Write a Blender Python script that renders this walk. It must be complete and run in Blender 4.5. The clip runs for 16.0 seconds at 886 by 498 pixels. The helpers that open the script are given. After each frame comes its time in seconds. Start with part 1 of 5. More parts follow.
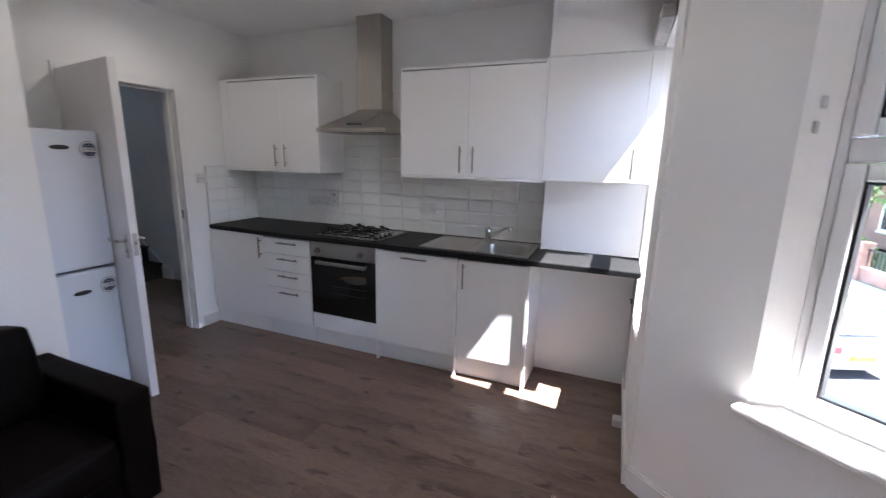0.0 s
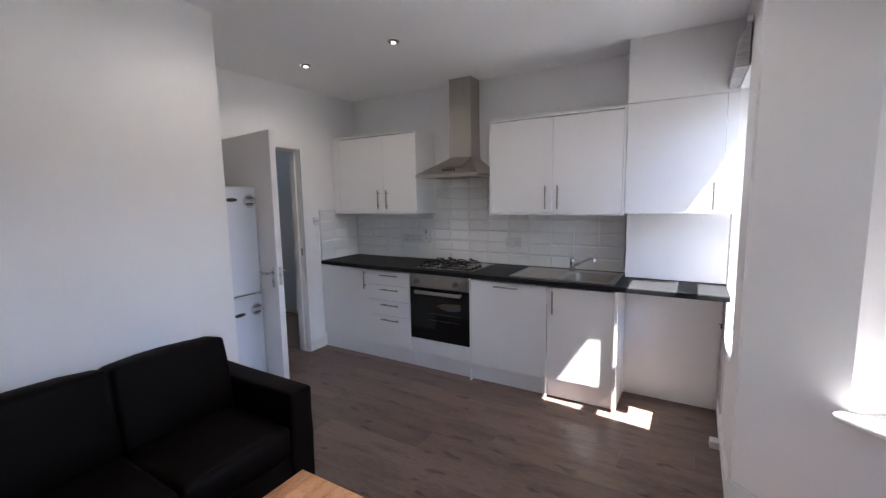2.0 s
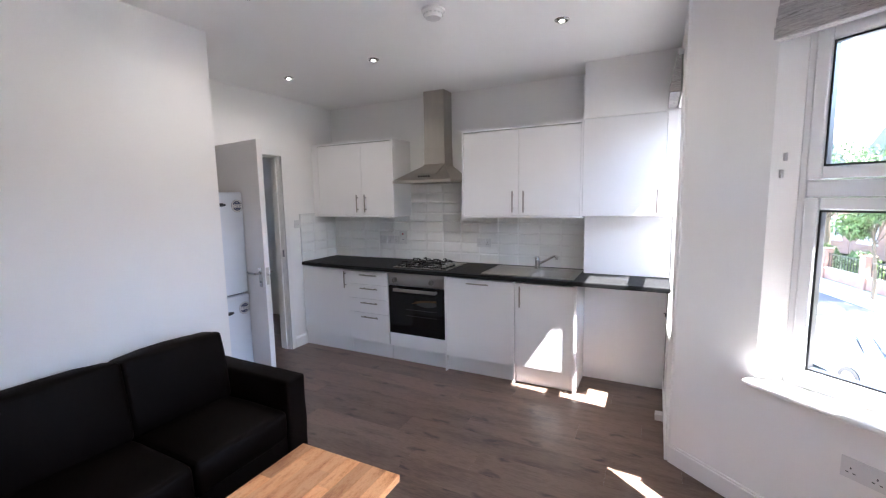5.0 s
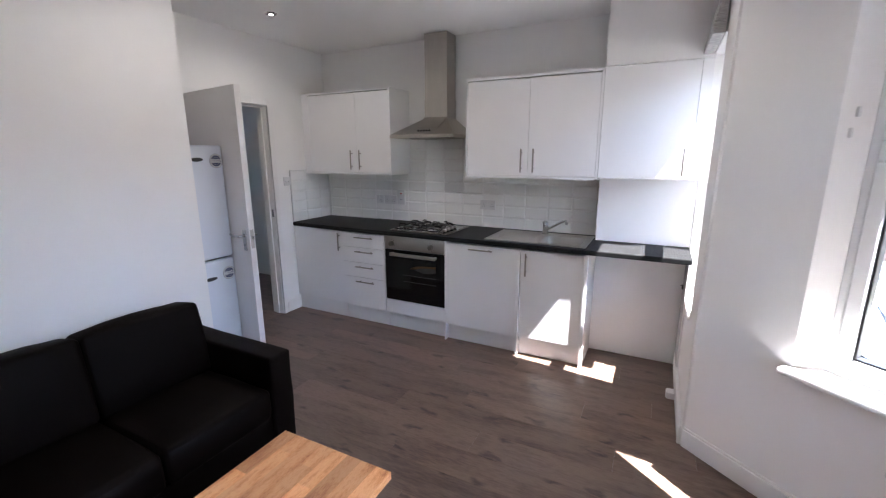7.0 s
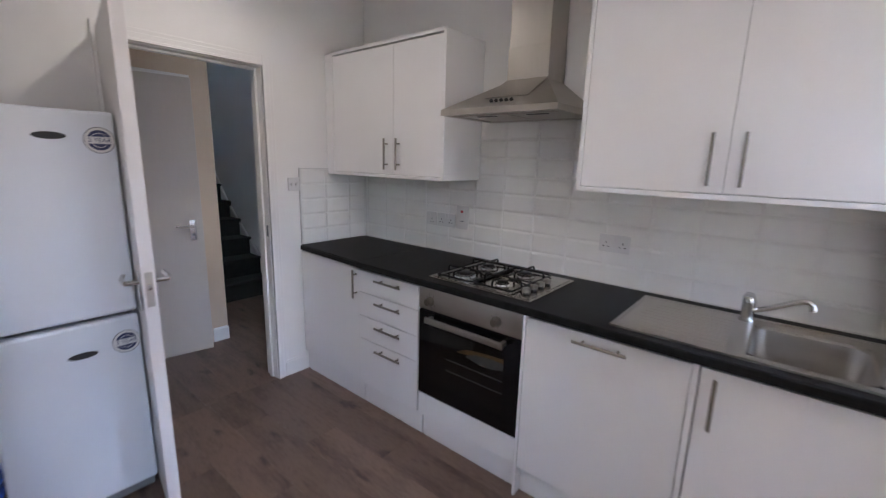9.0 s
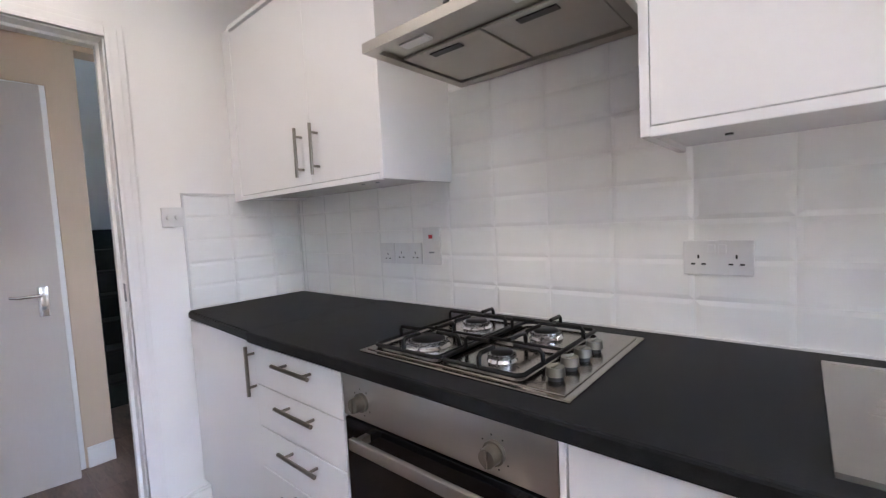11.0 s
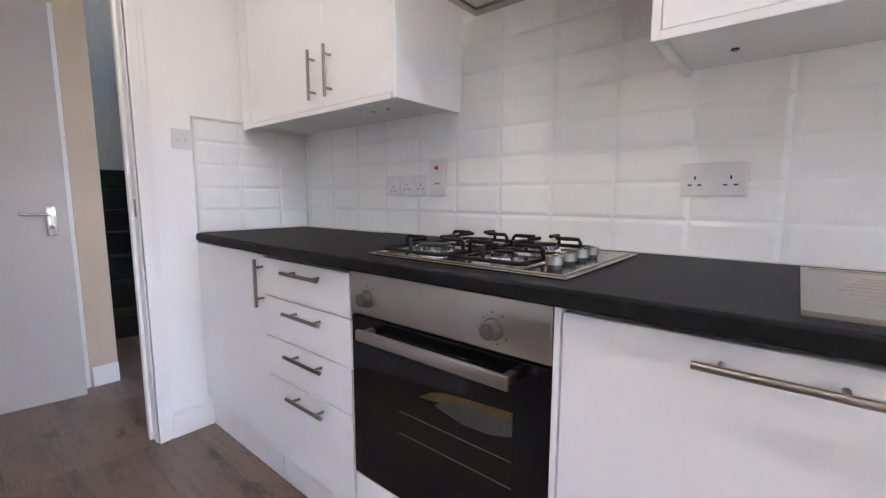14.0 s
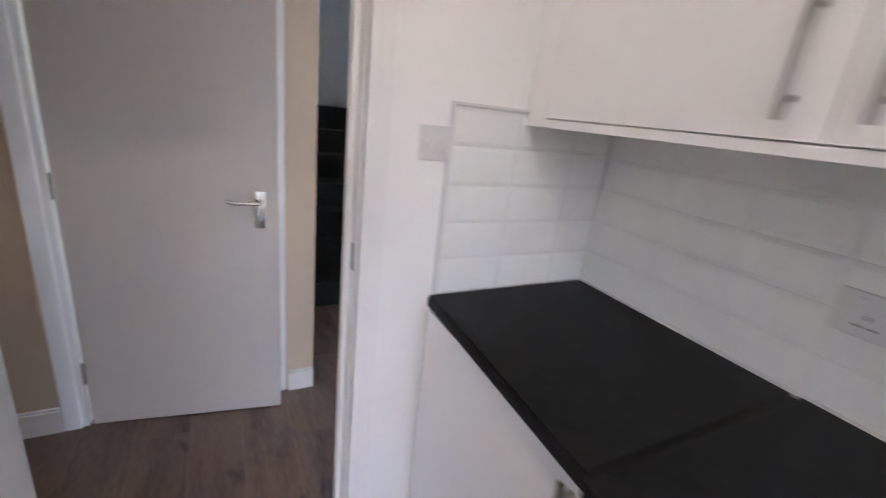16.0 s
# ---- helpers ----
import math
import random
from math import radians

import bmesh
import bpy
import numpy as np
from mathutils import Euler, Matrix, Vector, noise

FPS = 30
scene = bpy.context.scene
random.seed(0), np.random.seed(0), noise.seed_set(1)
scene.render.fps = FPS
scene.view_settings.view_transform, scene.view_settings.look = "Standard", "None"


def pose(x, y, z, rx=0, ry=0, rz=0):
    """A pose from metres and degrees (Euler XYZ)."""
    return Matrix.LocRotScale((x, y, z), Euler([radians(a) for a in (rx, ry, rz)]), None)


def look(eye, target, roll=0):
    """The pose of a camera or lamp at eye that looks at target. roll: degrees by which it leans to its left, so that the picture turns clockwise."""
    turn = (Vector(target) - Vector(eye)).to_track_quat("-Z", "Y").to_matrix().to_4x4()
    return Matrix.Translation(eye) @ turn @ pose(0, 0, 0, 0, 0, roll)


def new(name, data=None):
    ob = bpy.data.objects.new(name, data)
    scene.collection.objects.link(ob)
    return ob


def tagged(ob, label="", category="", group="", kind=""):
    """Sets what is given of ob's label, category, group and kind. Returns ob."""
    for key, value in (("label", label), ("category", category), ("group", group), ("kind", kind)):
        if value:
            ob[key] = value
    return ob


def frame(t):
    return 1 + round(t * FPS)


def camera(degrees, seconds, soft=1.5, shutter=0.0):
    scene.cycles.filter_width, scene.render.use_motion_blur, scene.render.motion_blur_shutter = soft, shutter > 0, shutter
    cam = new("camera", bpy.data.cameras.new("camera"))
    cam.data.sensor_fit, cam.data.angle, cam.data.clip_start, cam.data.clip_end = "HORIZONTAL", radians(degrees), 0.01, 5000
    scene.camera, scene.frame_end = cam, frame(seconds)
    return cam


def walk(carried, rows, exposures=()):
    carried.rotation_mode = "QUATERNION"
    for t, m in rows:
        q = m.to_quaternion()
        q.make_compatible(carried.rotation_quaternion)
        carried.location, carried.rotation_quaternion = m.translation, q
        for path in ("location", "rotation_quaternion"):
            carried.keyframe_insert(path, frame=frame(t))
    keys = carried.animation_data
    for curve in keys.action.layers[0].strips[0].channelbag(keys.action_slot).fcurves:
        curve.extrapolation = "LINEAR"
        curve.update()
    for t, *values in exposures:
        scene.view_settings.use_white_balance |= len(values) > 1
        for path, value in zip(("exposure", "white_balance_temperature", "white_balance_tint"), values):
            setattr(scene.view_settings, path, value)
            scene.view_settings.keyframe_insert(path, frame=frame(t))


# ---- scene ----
cam = camera(92.8, 16.0, soft=1.2, shutter=0.5)
METRES, EYE, TILT, LEAN, TURN = 5.28, 1.485, 0.0, 0.0, 22.4
ROWS = [
    (0.0, 0.0, 0.0, 0.0, 0.27, -12.1, -1.25),
    (0.5, -0.019, -0.0199, 0.0007, 3.13, -10.78, -1.45),
    (1.0, -0.0321, -0.0407, -0.0004, 4.29, -10.24, -0.04),
    (1.5, -0.0384, -0.0538, -0.0027, 5.55, -8.76, 0.52),
    (2.0, -0.0381, -0.0686, 0.0021, 8.3, -7.03, 0.96),
    (2.5, -0.0376, -0.0826, 0.0093, 10.65, -5.54, 1.1),
    (3.0, -0.0434, -0.0972, 0.0105, 11.07, -4.49, 1.01),
    (3.5, -0.0445, -0.1078, 0.0091, 10.0, -4.62, 2.5),
    (4.0, -0.0407, -0.1151, 0.0077, 7.26, -5.35, 3.42),
    (4.5, -0.0392, -0.1214, 0.0076, 5.38, -5.97, 1.88),
    (7.0, -0.0434, -0.0698, 0.0086, 4.56, -12.68, 0.17),
    (7.5, -0.0426, -0.0077, 0.0047, 7.82, -13.04, -1.39),
    (8.0, -0.0454, 0.074, -0.0003, 11.81, -12.57, -3.35),
    (8.5, -0.0505, 0.1565, -0.0067, 14.8, -12.16, -3.36),
    (9.0, -0.0599, 0.2434, -0.0064, 17.73, -11.81, -1.56),
    (9.5, -0.068, 0.3113, -0.0126, 19.17, -10.24, 0.98),
    (10.0, -0.0715, 0.3708, -0.0234, 19.67, -7.7, 3.35),
    (12.5, -0.0908, 0.444, -0.0864, 16.55, -0.75, 1.53),
    (13.0, -0.0871, 0.4274, -0.0882, 16.6, -2.13, 2.23),
    (13.5, -0.0827, 0.4159, -0.0885, 17.07, -4.04, 1.44),
    (14.0, -0.0856, 0.4131, -0.084, 17.55, -7.02, -0.11),
    (14.5, -0.1116, 0.4346, -0.0695, 19.05, -10.03, -2.86),
    (15.0, -0.1591, 0.4729, -0.046, 23.44, -13.7, -4.91),
    (15.5, -0.2031, 0.5081, -0.0306, 30.26, -16.27, -5.79),
    (16.0, -0.2549, 0.532, -0.0254, 41.35, -17.83, -6.24),
]
EXPOSURES = [(0.0, 3.93, 6130, 12), (1.5, 3.95, 6130, 12), (3.0, 4.3, 6150, 13), (4.5, 4.46, 6130, 12), (7.0, 4.27, 6170, 12), (8.0, 4.2, 6230, 13), (9.0, 4.33, 6330, 14), (10.5, 4.88, 6380, 14), (12.5, 5.15, 6420, 13), (14.0, 5.13, 6480, 14), (16.0, 4.93, 6620, 15)]
walk(cam, [(t, pose(0, 0, EYE, TILT, LEAN, TURN) @ pose(METRES * x, METRES * y, METRES * z, 90 + pitch, roll, yaw)) for t, x, y, z, yaw, pitch, roll in ROWS], EXPOSURES)

# ---- light ----
SUN_TRAVEL = Vector((-1.0, 0.11, -1.6)).normalized()
world = bpy.data.worlds.new("sky")
scene.world = world
world.use_nodes = True
wn = world.node_tree.nodes
sky = wn.new("ShaderNodeTexSky")
sky.sky_type = "NISHITA"
sky.sun_disc = False
sky.sun_elevation = math.asin(-SUN_TRAVEL.z)
sky.sun_rotation = math.atan2(-SUN_TRAVEL.x, -SUN_TRAVEL.y)
wn["Background"].inputs["Strength"].default_value = 0.15
world.node_tree.links.new(sky.outputs[0], wn["Background"].inputs["Color"])
sun = new("sun", bpy.data.lights.new("sun", "SUN"))
sun.data.energy = 5.0
sun.data.angle = radians(0.5)
sun.data.color = (1.0, 0.97, 0.93)
sun.matrix_world = look((0, 0, 20), Vector((0, 0, 20)) + SUN_TRAVEL)
LAMP_W = 0.7


# ---- materials ----
def material(name, color, rough=0.5, metal=0.0, var=0.06, scale=6.0, bump=0.0, bump_scale=120.0, coat=0.0, stretch=(1, 1, 1), ramp=None, spec=0.5, per_piece=0.0):
    """A surface with large and fine variation of its colour, roughness and relief."""
    m = bpy.data.materials.new(name)
    m.use_nodes = True
    n, l = m.node_tree.nodes, m.node_tree.links
    b = n["Principled BSDF"]
    b.inputs["Metallic"].default_value = metal
    b.inputs["Specular IOR Level"].default_value = spec
    b.inputs["Coat Weight"].default_value = coat
    b.inputs["Coat Roughness"].default_value = 0.08
    tc = n.new("ShaderNodeTexCoord")
    mp = n.new("ShaderNodeMapping")
    mp.inputs["Scale"].default_value = stretch
    l.new(tc.outputs["Object"], mp.inputs["Vector"])
    big = n.new("ShaderNodeTexNoise")
    big.inputs["Scale"].default_value = scale
    big.inputs["Detail"].default_value = 5
    l.new(mp.outputs[0], big.inputs["Vector"])
    fine = n.new("ShaderNodeTexNoise")
    fine.inputs["Scale"].default_value = bump_scale
    fine.inputs["Detail"].default_value = 3
    l.new(mp.outputs[0], fine.inputs["Vector"])
    mix = n.new("ShaderNodeMath")
    mix.operation = "MULTIPLY_ADD"
    mix.inputs[1].default_value = 0.35
    l.new(fine.outputs["Fac"], mix.inputs[0])
    half = n.new("ShaderNodeMath")
    half.operation = "MULTIPLY"
    half.inputs[1].default_value = 0.65
    l.new(big.outputs["Fac"], half.inputs[0])
    l.new(half.outputs[0], mix.inputs[2])
    cr = n.new("ShaderNodeValToRGB")
    c = Vector(color)
    stops = ramp or ((0.3, c * (1 - var)), (0.7, c * (1 + var)))
    el = cr.color_ramp.elements
    while len(el) < len(stops):
        el.new(0.5)
    for e, (at, col) in zip(el, stops):
        e.position, e.color = at, (min(col[0], 1), min(col[1], 1), min(col[2], 1), 1)
    l.new(mix.outputs[0], cr.inputs[0])
    out = cr.outputs[0]
    if per_piece:
        info = n.new("ShaderNodeObjectInfo")
        rnd = n.new("ShaderNodeMapRange")
        rnd.inputs["To Min"].default_value = 1 - per_piece
        rnd.inputs["To Max"].default_value = 1 + per_piece
        l.new(info.outputs["Random"], rnd.inputs["Value"])
        hsv = n.new("ShaderNodeHueSaturation")
        l.new(rnd.outputs[0], hsv.inputs["Value"])
        l.new(out, hsv.inputs["Color"])
        out = hsv.outputs[0]
    l.new(out, b.inputs["Base Color"])
    rr = n.new("ShaderNodeMapRange")
    rr.inputs["To Min"].default_value = max(rough - 0.05, 0.02)
    rr.inputs["To Max"].default_value = min(rough + 0.07, 1)
    l.new(big.outputs["Fac"], rr.inputs["Value"])
    l.new(rr.outputs[0], b.inputs["Roughness"])
    if bump:
        bp = n.new("ShaderNodeBump")
        bp.inputs["Strength"].default_value = bump
        bp.inputs["Distance"].default_value = 0.002
        l.new(fine.outputs["Fac"], bp.inputs["Height"])
        l.new(bp.outputs[0], b.inputs["Normal"])
    return m


WALL = material("wall_paint", (0.82, 0.805, 0.795), 0.75, var=0.025, scale=1.5, bump=0.12, bump_scale=220)
CEIL = material("ceiling_paint", (0.87, 0.865, 0.86), 0.85, var=0.02, scale=1.2, bump=0.1, bump_scale=180)
# Cream paint whose tint also carries the warm light of an unbuilt hall lamp.
CREAM_WARM = material("hall_paint_warm_lit", (0.6, 0.47, 0.355), 0.7, var=0.03, scale=1.5, bump=0.12, bump_scale=220)
TRIM = material("trim_gloss", (0.8, 0.785, 0.775), 0.36, var=0.025, scale=4, bump=0.05, bump_scale=60)
DOORP = material("door_paint", (0.76, 0.73, 0.72), 0.38, var=0.03, scale=3, bump=0.06, bump_scale=90, stretch=(1, 1, 0.2))
# White hall door: the hall's dim, warm light is put into this colour.
HDOOR_DIM = material("hall_door_dim_lit", (0.56, 0.505, 0.465), 0.42, var=0.03, scale=3, bump=0.06, bump_scale=90, stretch=(1, 1, 0.2))
UNIT = material("cabinet_white", (0.8, 0.785, 0.79), 0.19, var=0.015, scale=3)
CARC = material("carcass_white", (0.78, 0.77, 0.765), 0.4, var=0.02, scale=3)
TOP = material("worktop_black", (0.014, 0.014, 0.0145), 0.48, var=0.4, scale=30, bump=0.25, bump_scale=500, spec=0.09)
STEEL = material("brushed_steel", (0.46, 0.43, 0.39), 0.34, 1.0, var=0.05, scale=4, bump=0.02, bump_scale=300, stretch=(8, 8, 1))
HANDLE = material("handle_steel", (0.3, 0.275, 0.25), 0.3, 1.0, var=0.05, scale=6, bump=0.015, bump_scale=300)
STEELH = material("satin_steel", (0.47, 0.44, 0.405), 0.36, 1.0, var=0.04, scale=6, bump=0.015, bump_scale=300, stretch=(1, 8, 8))
CHROME = material("chrome", (0.6, 0.59, 0.58), 0.16, 1.0, var=0.03, scale=8)
IRON = material("black_enamel", (0.006, 0.006, 0.006), 0.42, var=0.2, scale=30, bump=0.1, spec=0.2)
PLATE = material("hob_steel", (0.34, 0.315, 0.285), 0.18, 1.0, var=0.04, scale=6, bump=0.01, bump_scale=300, stretch=(1, 8, 8))
KNOB = material("knob_metal", (0.26, 0.24, 0.21), 0.38, 1.0, var=0.08, scale=20)
LEAFLET = material("leaflet", (0.085, 0.045, 0.01), 0.5, var=0.45, scale=30)
RACK = material("dim_rack", (0.045, 0.045, 0.042), 0.5, var=0.3, scale=20)
OVENIN = material("oven_inner_glass", (0.007, 0.0065, 0.006), 0.07, var=0.2, scale=5, spec=0.35)
BLACK = material("black_plastic", (0.015, 0.015, 0.016), 0.35, var=0.15, scale=20)
GLASSK = material("oven_glass", (0.004, 0.004, 0.0045), 0.05, var=0.1, scale=5, spec=0.3)
ENAMEL = material("fridge_enamel", (0.66, 0.69, 0.75), 0.35, var=0.02, scale=3, bump=0.05, bump_scale=160)
GREY = material("grey_plastic", (0.2, 0.21, 0.23), 0.5, var=0.08, scale=10)
PLAST = material("white_plastic", (0.64, 0.63, 0.63), 0.36, var=0.02, scale=12)
PVC = material("window_pvc", (0.82, 0.82, 0.83), 0.19, var=0.02, scale=5)
TILE = material("tile_glaze", (0.8, 0.79, 0.775), 0.17, var=0.02, scale=7, bump=0.03, bump_scale=25, coat=0.0, per_piece=0.015)
GROUT = material("grout", (0.82, 0.81, 0.795), 0.8, var=0.03, scale=20, bump=0.2)
LEATH = material("sofa_leather", (0.0038, 0.0021, 0.0016), 0.55, var=0.3, scale=5, bump=0.35, bump_scale=260, spec=0.06)
CARPET = material("stair_carpet", (0.018, 0.02, 0.02), 0.95, var=0.35, scale=14, bump=0.8, bump_scale=400)
BLIND = material("woven_blind", (0.42, 0.40, 0.40), 0.85, scale=5, bump=0.4, bump_scale=60, stretch=(1, 1, 14), ramp=((0.38, (0.22, 0.21, 0.21)), (0.47, (0.5, 0.48, 0.48)), (0.56, (0.3, 0.29, 0.29)), (0.66, (0.6, 0.58, 0.58))))
SLOT = material("pale_grey_plastic", (0.5, 0.5, 0.5), 0.5, var=0.05)
NAVY = material("navy_print", (0.02, 0.03, 0.1), 0.5, var=0.1)
BLUE = material("blue_plastic", (0.03, 0.08, 0.35), 0.35, var=0.2, scale=20)
PINK = material("red_print", (0.35, 0.03, 0.04), 0.4, var=0.1)
YELLOW = material("yellow_paper", (0.6, 0.33, 0.03), 0.6, var=0.15, scale=12)


def wood_floor():
    m = material("laminate_oak", (0.15, 0.115, 0.1), 0.33, scale=2.2, bump=0.12, bump_scale=22, stretch=(0.9, 5.0, 4.0), per_piece=0.14, spec=0.5,
                 ramp=((0.3, (0.06, 0.035, 0.025)), (0.43, (0.12, 0.076, 0.056)), (0.56, (0.175, 0.117, 0.089)), (0.68, (0.105, 0.064, 0.046))))
    n, l = m.node_tree.nodes, m.node_tree.links
    info = n.new("ShaderNodeObjectInfo")
    tc = [x for x in n if x.type == "TEX_COORD"][0]
    mp = [x for x in n if x.type == "MAPPING"][0]
    add = n.new("ShaderNodeVectorMath")
    add.operation = "MULTIPLY_ADD"
    add.inputs[1].default_value = (37, 19, 11)
    l.new(info.outputs["Random"], add.inputs[0])
    l.new(tc.outputs["Object"], add.inputs[2])
    l.new(add.outputs[0], mp.inputs["Vector"])
    # dark knots
    vor = n.new("ShaderNodeTexVoronoi")
    vor.voronoi_dimensions = "2D"
    vor.inputs["Scale"].default_value = 2.0
    vm = n.new("ShaderNodeMapping")
    vm.inputs["Scale"].default_value = (1.0, 2.2, 1.0)
    l.new(add.outputs[0], vm.inputs["Vector"])
    wob = n.new("ShaderNodeTexNoise")
    wob.inputs["Scale"].default_value = 9
    l.new(vm.outputs[0], wob.inputs["Vector"])
    wadd = n.new("ShaderNodeVectorMath")
    wadd.operation = "MULTIPLY_ADD"
    wadd.inputs[1].default_value = (0.25, 0.25, 0.25)
    l.new(wob.outputs["Color"], wadd.inputs[0])
    l.new(vm.outputs[0], wadd.inputs[2])
    l.new(wadd.outputs[0], vor.inputs["Vector"])
    kr = n.new("ShaderNodeMapRange")
    kr.inputs["From Min"].default_value = 0.02
    kr.inputs["From Max"].default_value = 0.13
    kr.inputs["To Min"].default_value = 0.35
    kr.inputs["To Max"].default_value = 1.0
    l.new(vor.outputs["Distance"], kr.inputs["Value"])
    hsv = [x for x in n if x.type == "HUE_SAT"][0]
    mul = n.new("ShaderNodeMix")
    mul.data_type = "RGBA"
    mul.blend_type = "MULTIPLY"
    mul.inputs[0].default_value = 1.0
    l.new(hsv.outputs[0], mul.inputs[6])
    l.new(kr.outputs[0], mul.inputs[7])
    l.new(mul.outputs[2], n["Principled BSDF"].inputs["Base Color"])
    return m


FLOOR = wood_floor()
PINE = material("table_pine", (0.6, 0.34, 0.13), 0.42, scale=4, bump=0.06, bump_scale=50, stretch=(7, 1.3, 6), per_piece=0.25,
                ramp=((0.34, (0.42, 0.13, 0.04)), (0.45, (0.66, 0.28, 0.1)), (0.55, (0.76, 0.38, 0.17)), (0.66, (0.58, 0.22, 0.075))))
ASPH = material("asphalt", (0.06, 0.06, 0.062), 0.9, var=0.25, scale=0.6, bump=0.5, bump_scale=60)
PAVE = material("paving", (0.55, 0.53, 0.5), 0.85, var=0.2, scale=0.8, bump=0.3, bump_scale=30)
GRASS = material("verge", (0.12, 0.14, 0.06), 0.95, var=0.4, scale=0.5, bump=0.5)
BRICK = material("far_brick", (0.26, 0.15, 0.115), 0.85, var=0.3, scale=3, bump=0.3)
ROOFM = material("roof_slate", (0.1, 0.1, 0.11), 0.7, var=0.25, scale=2)
LEAF = material("leaves", (0.075, 0.12, 0.035), 0.7, var=0.4, scale=0.8)
BARK = material("bark", (0.12, 0.09, 0.06), 0.9, var=0.3, scale=4)
CARR = material("car_red", (0.35, 0.02, 0.02), 0.25, var=0.05, coat=0.5)
CARS = material("car_silver", (0.55, 0.56, 0.58), 0.25, 0.4, var=0.05, coat=0.5)
CARG = material("car_glass", (0.02, 0.025, 0.03), 0.06, var=0.1)


def glass_pane():
    m = bpy.data.materials.new("window_glass")
    m.use_nodes = True
    n, l = m.node_tree.nodes, m.node_tree.links
    n.remove(n["Principled BSDF"])
    tr, gl, mx, fr = (n.new("ShaderNodeBsdf" + k) if k in ("Transparent", "Glossy") else n.new("ShaderNode" + k) for k in ("Transparent", "Glossy", "MixShader", "Fresnel"))
    gl.inputs["Roughness"].default_value = 0.02
    fr.inputs["IOR"].default_value = 1.45
    l.new(fr.outputs[0], mx.inputs[0])
    l.new(tr.outputs[0], mx.inputs[1])
    l.new(gl.outputs[0], mx.inputs[2])
    l.new(mx.outputs[0], n["Material Output"].inputs["Surface"])
    return m


GLASS = glass_pane()


def lamp_glow(name, color, power):
    m = bpy.data.materials.new(name)
    m.use_nodes = True
    b = m.node_tree.nodes["Principled BSDF"]
    b.inputs["Emission Color"].default_value = (*color, 1)
    b.inputs["Emission Strength"].default_value = power
    return m


BULB = lamp_glow("bulb_glow", (1.0, 0.93, 0.82), 1.2)


# ---- mesh helpers ----
def box(bm, x0, x1, y0, y1, z0, z1, bevel=0.0, m=None, seg=2):
    x0, x1 = min(x0, x1), max(x0, x1)
    y0, y1 = min(y0, y1), max(y0, y1)
    z0, z1 = min(z0, z1), max(z0, z1)
    t = Matrix.Translation(((x0 + x1) / 2, (y0 + y1) / 2, (z0 + z1) / 2)) @ Matrix.Diagonal((x1 - x0, y1 - y0, z1 - z0, 1))
    made = bmesh.ops.create_cube(bm, size=1.0, matrix=t)["verts"]
    if bevel:
        edges = list({e for v in made for e in v.link_edges})
        res = bmesh.ops.bevel(bm, geom=edges, offset=bevel, segments=seg, profile=0.5, affect="EDGES")
        made = list({v for f in res["faces"] for v in f.verts} | {v for v in made if v.is_valid})
    if m is not None:
        bmesh.ops.transform(bm, matrix=m, verts=made)
    return made


def cyl(bm, p, q, r, seg=16, r2=None, caps=True):
    p, q = Vector(p), Vector(q)
    d = q - p
    t = Matrix.Translation((p + q) / 2) @ d.to_track_quat("Z", "Y").to_matrix().to_4x4()
    return bmesh.ops.create_cone(bm, cap_ends=caps, segments=seg, radius1=r, radius2=r if r2 is None else r2, depth=d.length, matrix=t)["verts"]


def prism(bm, outline, lo, hi, axis="z"):
    """A solid from an outline of (u, v) swept along an axis."""
    def at(u, v, w):
        return {"z": (u, v, w), "x": (w, u, v), "y": (u, w, v)}[axis]
    a = [bm.verts.new(at(u, v, lo)) for u, v in outline]
    b = [bm.verts.new(at(u, v, hi)) for u, v in outline]
    n = len(outline)
    faces = [bm.faces.new(a[::-1]), bm.faces.new(b)]
    for i in range(n):
        faces.append(bm.faces.new((a[i], a[(i + 1) % n], b[(i + 1) % n], b[i])))
    bmesh.ops.recalc_face_normals(bm, faces=faces)
    return a + b


def tube(bm, pts, r, seg=8):
    """A round bar bent through the points."""
    pts = [Vector(p) for p in pts]
    rings = []
    for i, p in enumerate(pts):
        a = pts[max(i - 1, 0)]
        b = pts[min(i + 1, len(pts) - 1)]
        q = (b - a).normalized().to_track_quat("Z", "Y")
        rings.append([bm.verts.new(p + q @ Vector((r * math.cos(k * math.tau / seg), r * math.sin(k * math.tau / seg), 0))) for k in range(seg)])
    for a, b in zip(rings, rings[1:]):
        # align ring starts
        off = min(range(seg), key=lambda s: (a[0].co - b[s].co).length)
        for k in range(seg):
            bm.faces.new((a[k], a[(k + 1) % seg], b[(k + 1 + off) % seg], b[(k + off) % seg]))
    bm.faces.new(rings[0][::-1])
    bm.faces.new(rings[-1])
    bmesh.ops.recalc_face_normals(bm, faces=bm.faces[:])


def mesh_of(name, bm, mat, smooth=True):
    me = bpy.data.meshes.new(name)
    bm.to_mesh(me)
    bm.free()
    if smooth:
        me.shade_smooth()
        me.set_sharp_from_angle(angle=radians(55 if mat in (LEATH, IRON, CHROME) else 27 if mat in (HANDLE, KNOB, STEELH) else 19))
    for k in (mat if isinstance(mat, (list, tuple)) else [mat]):
        me.materials.append(k)
    return me


def thing(name, at, label, category, group="", kind=""):
    ob = new(name)
    ob.empty_display_size = 0.1
    ob.location = at
    return tagged(ob, label, category, group, kind)


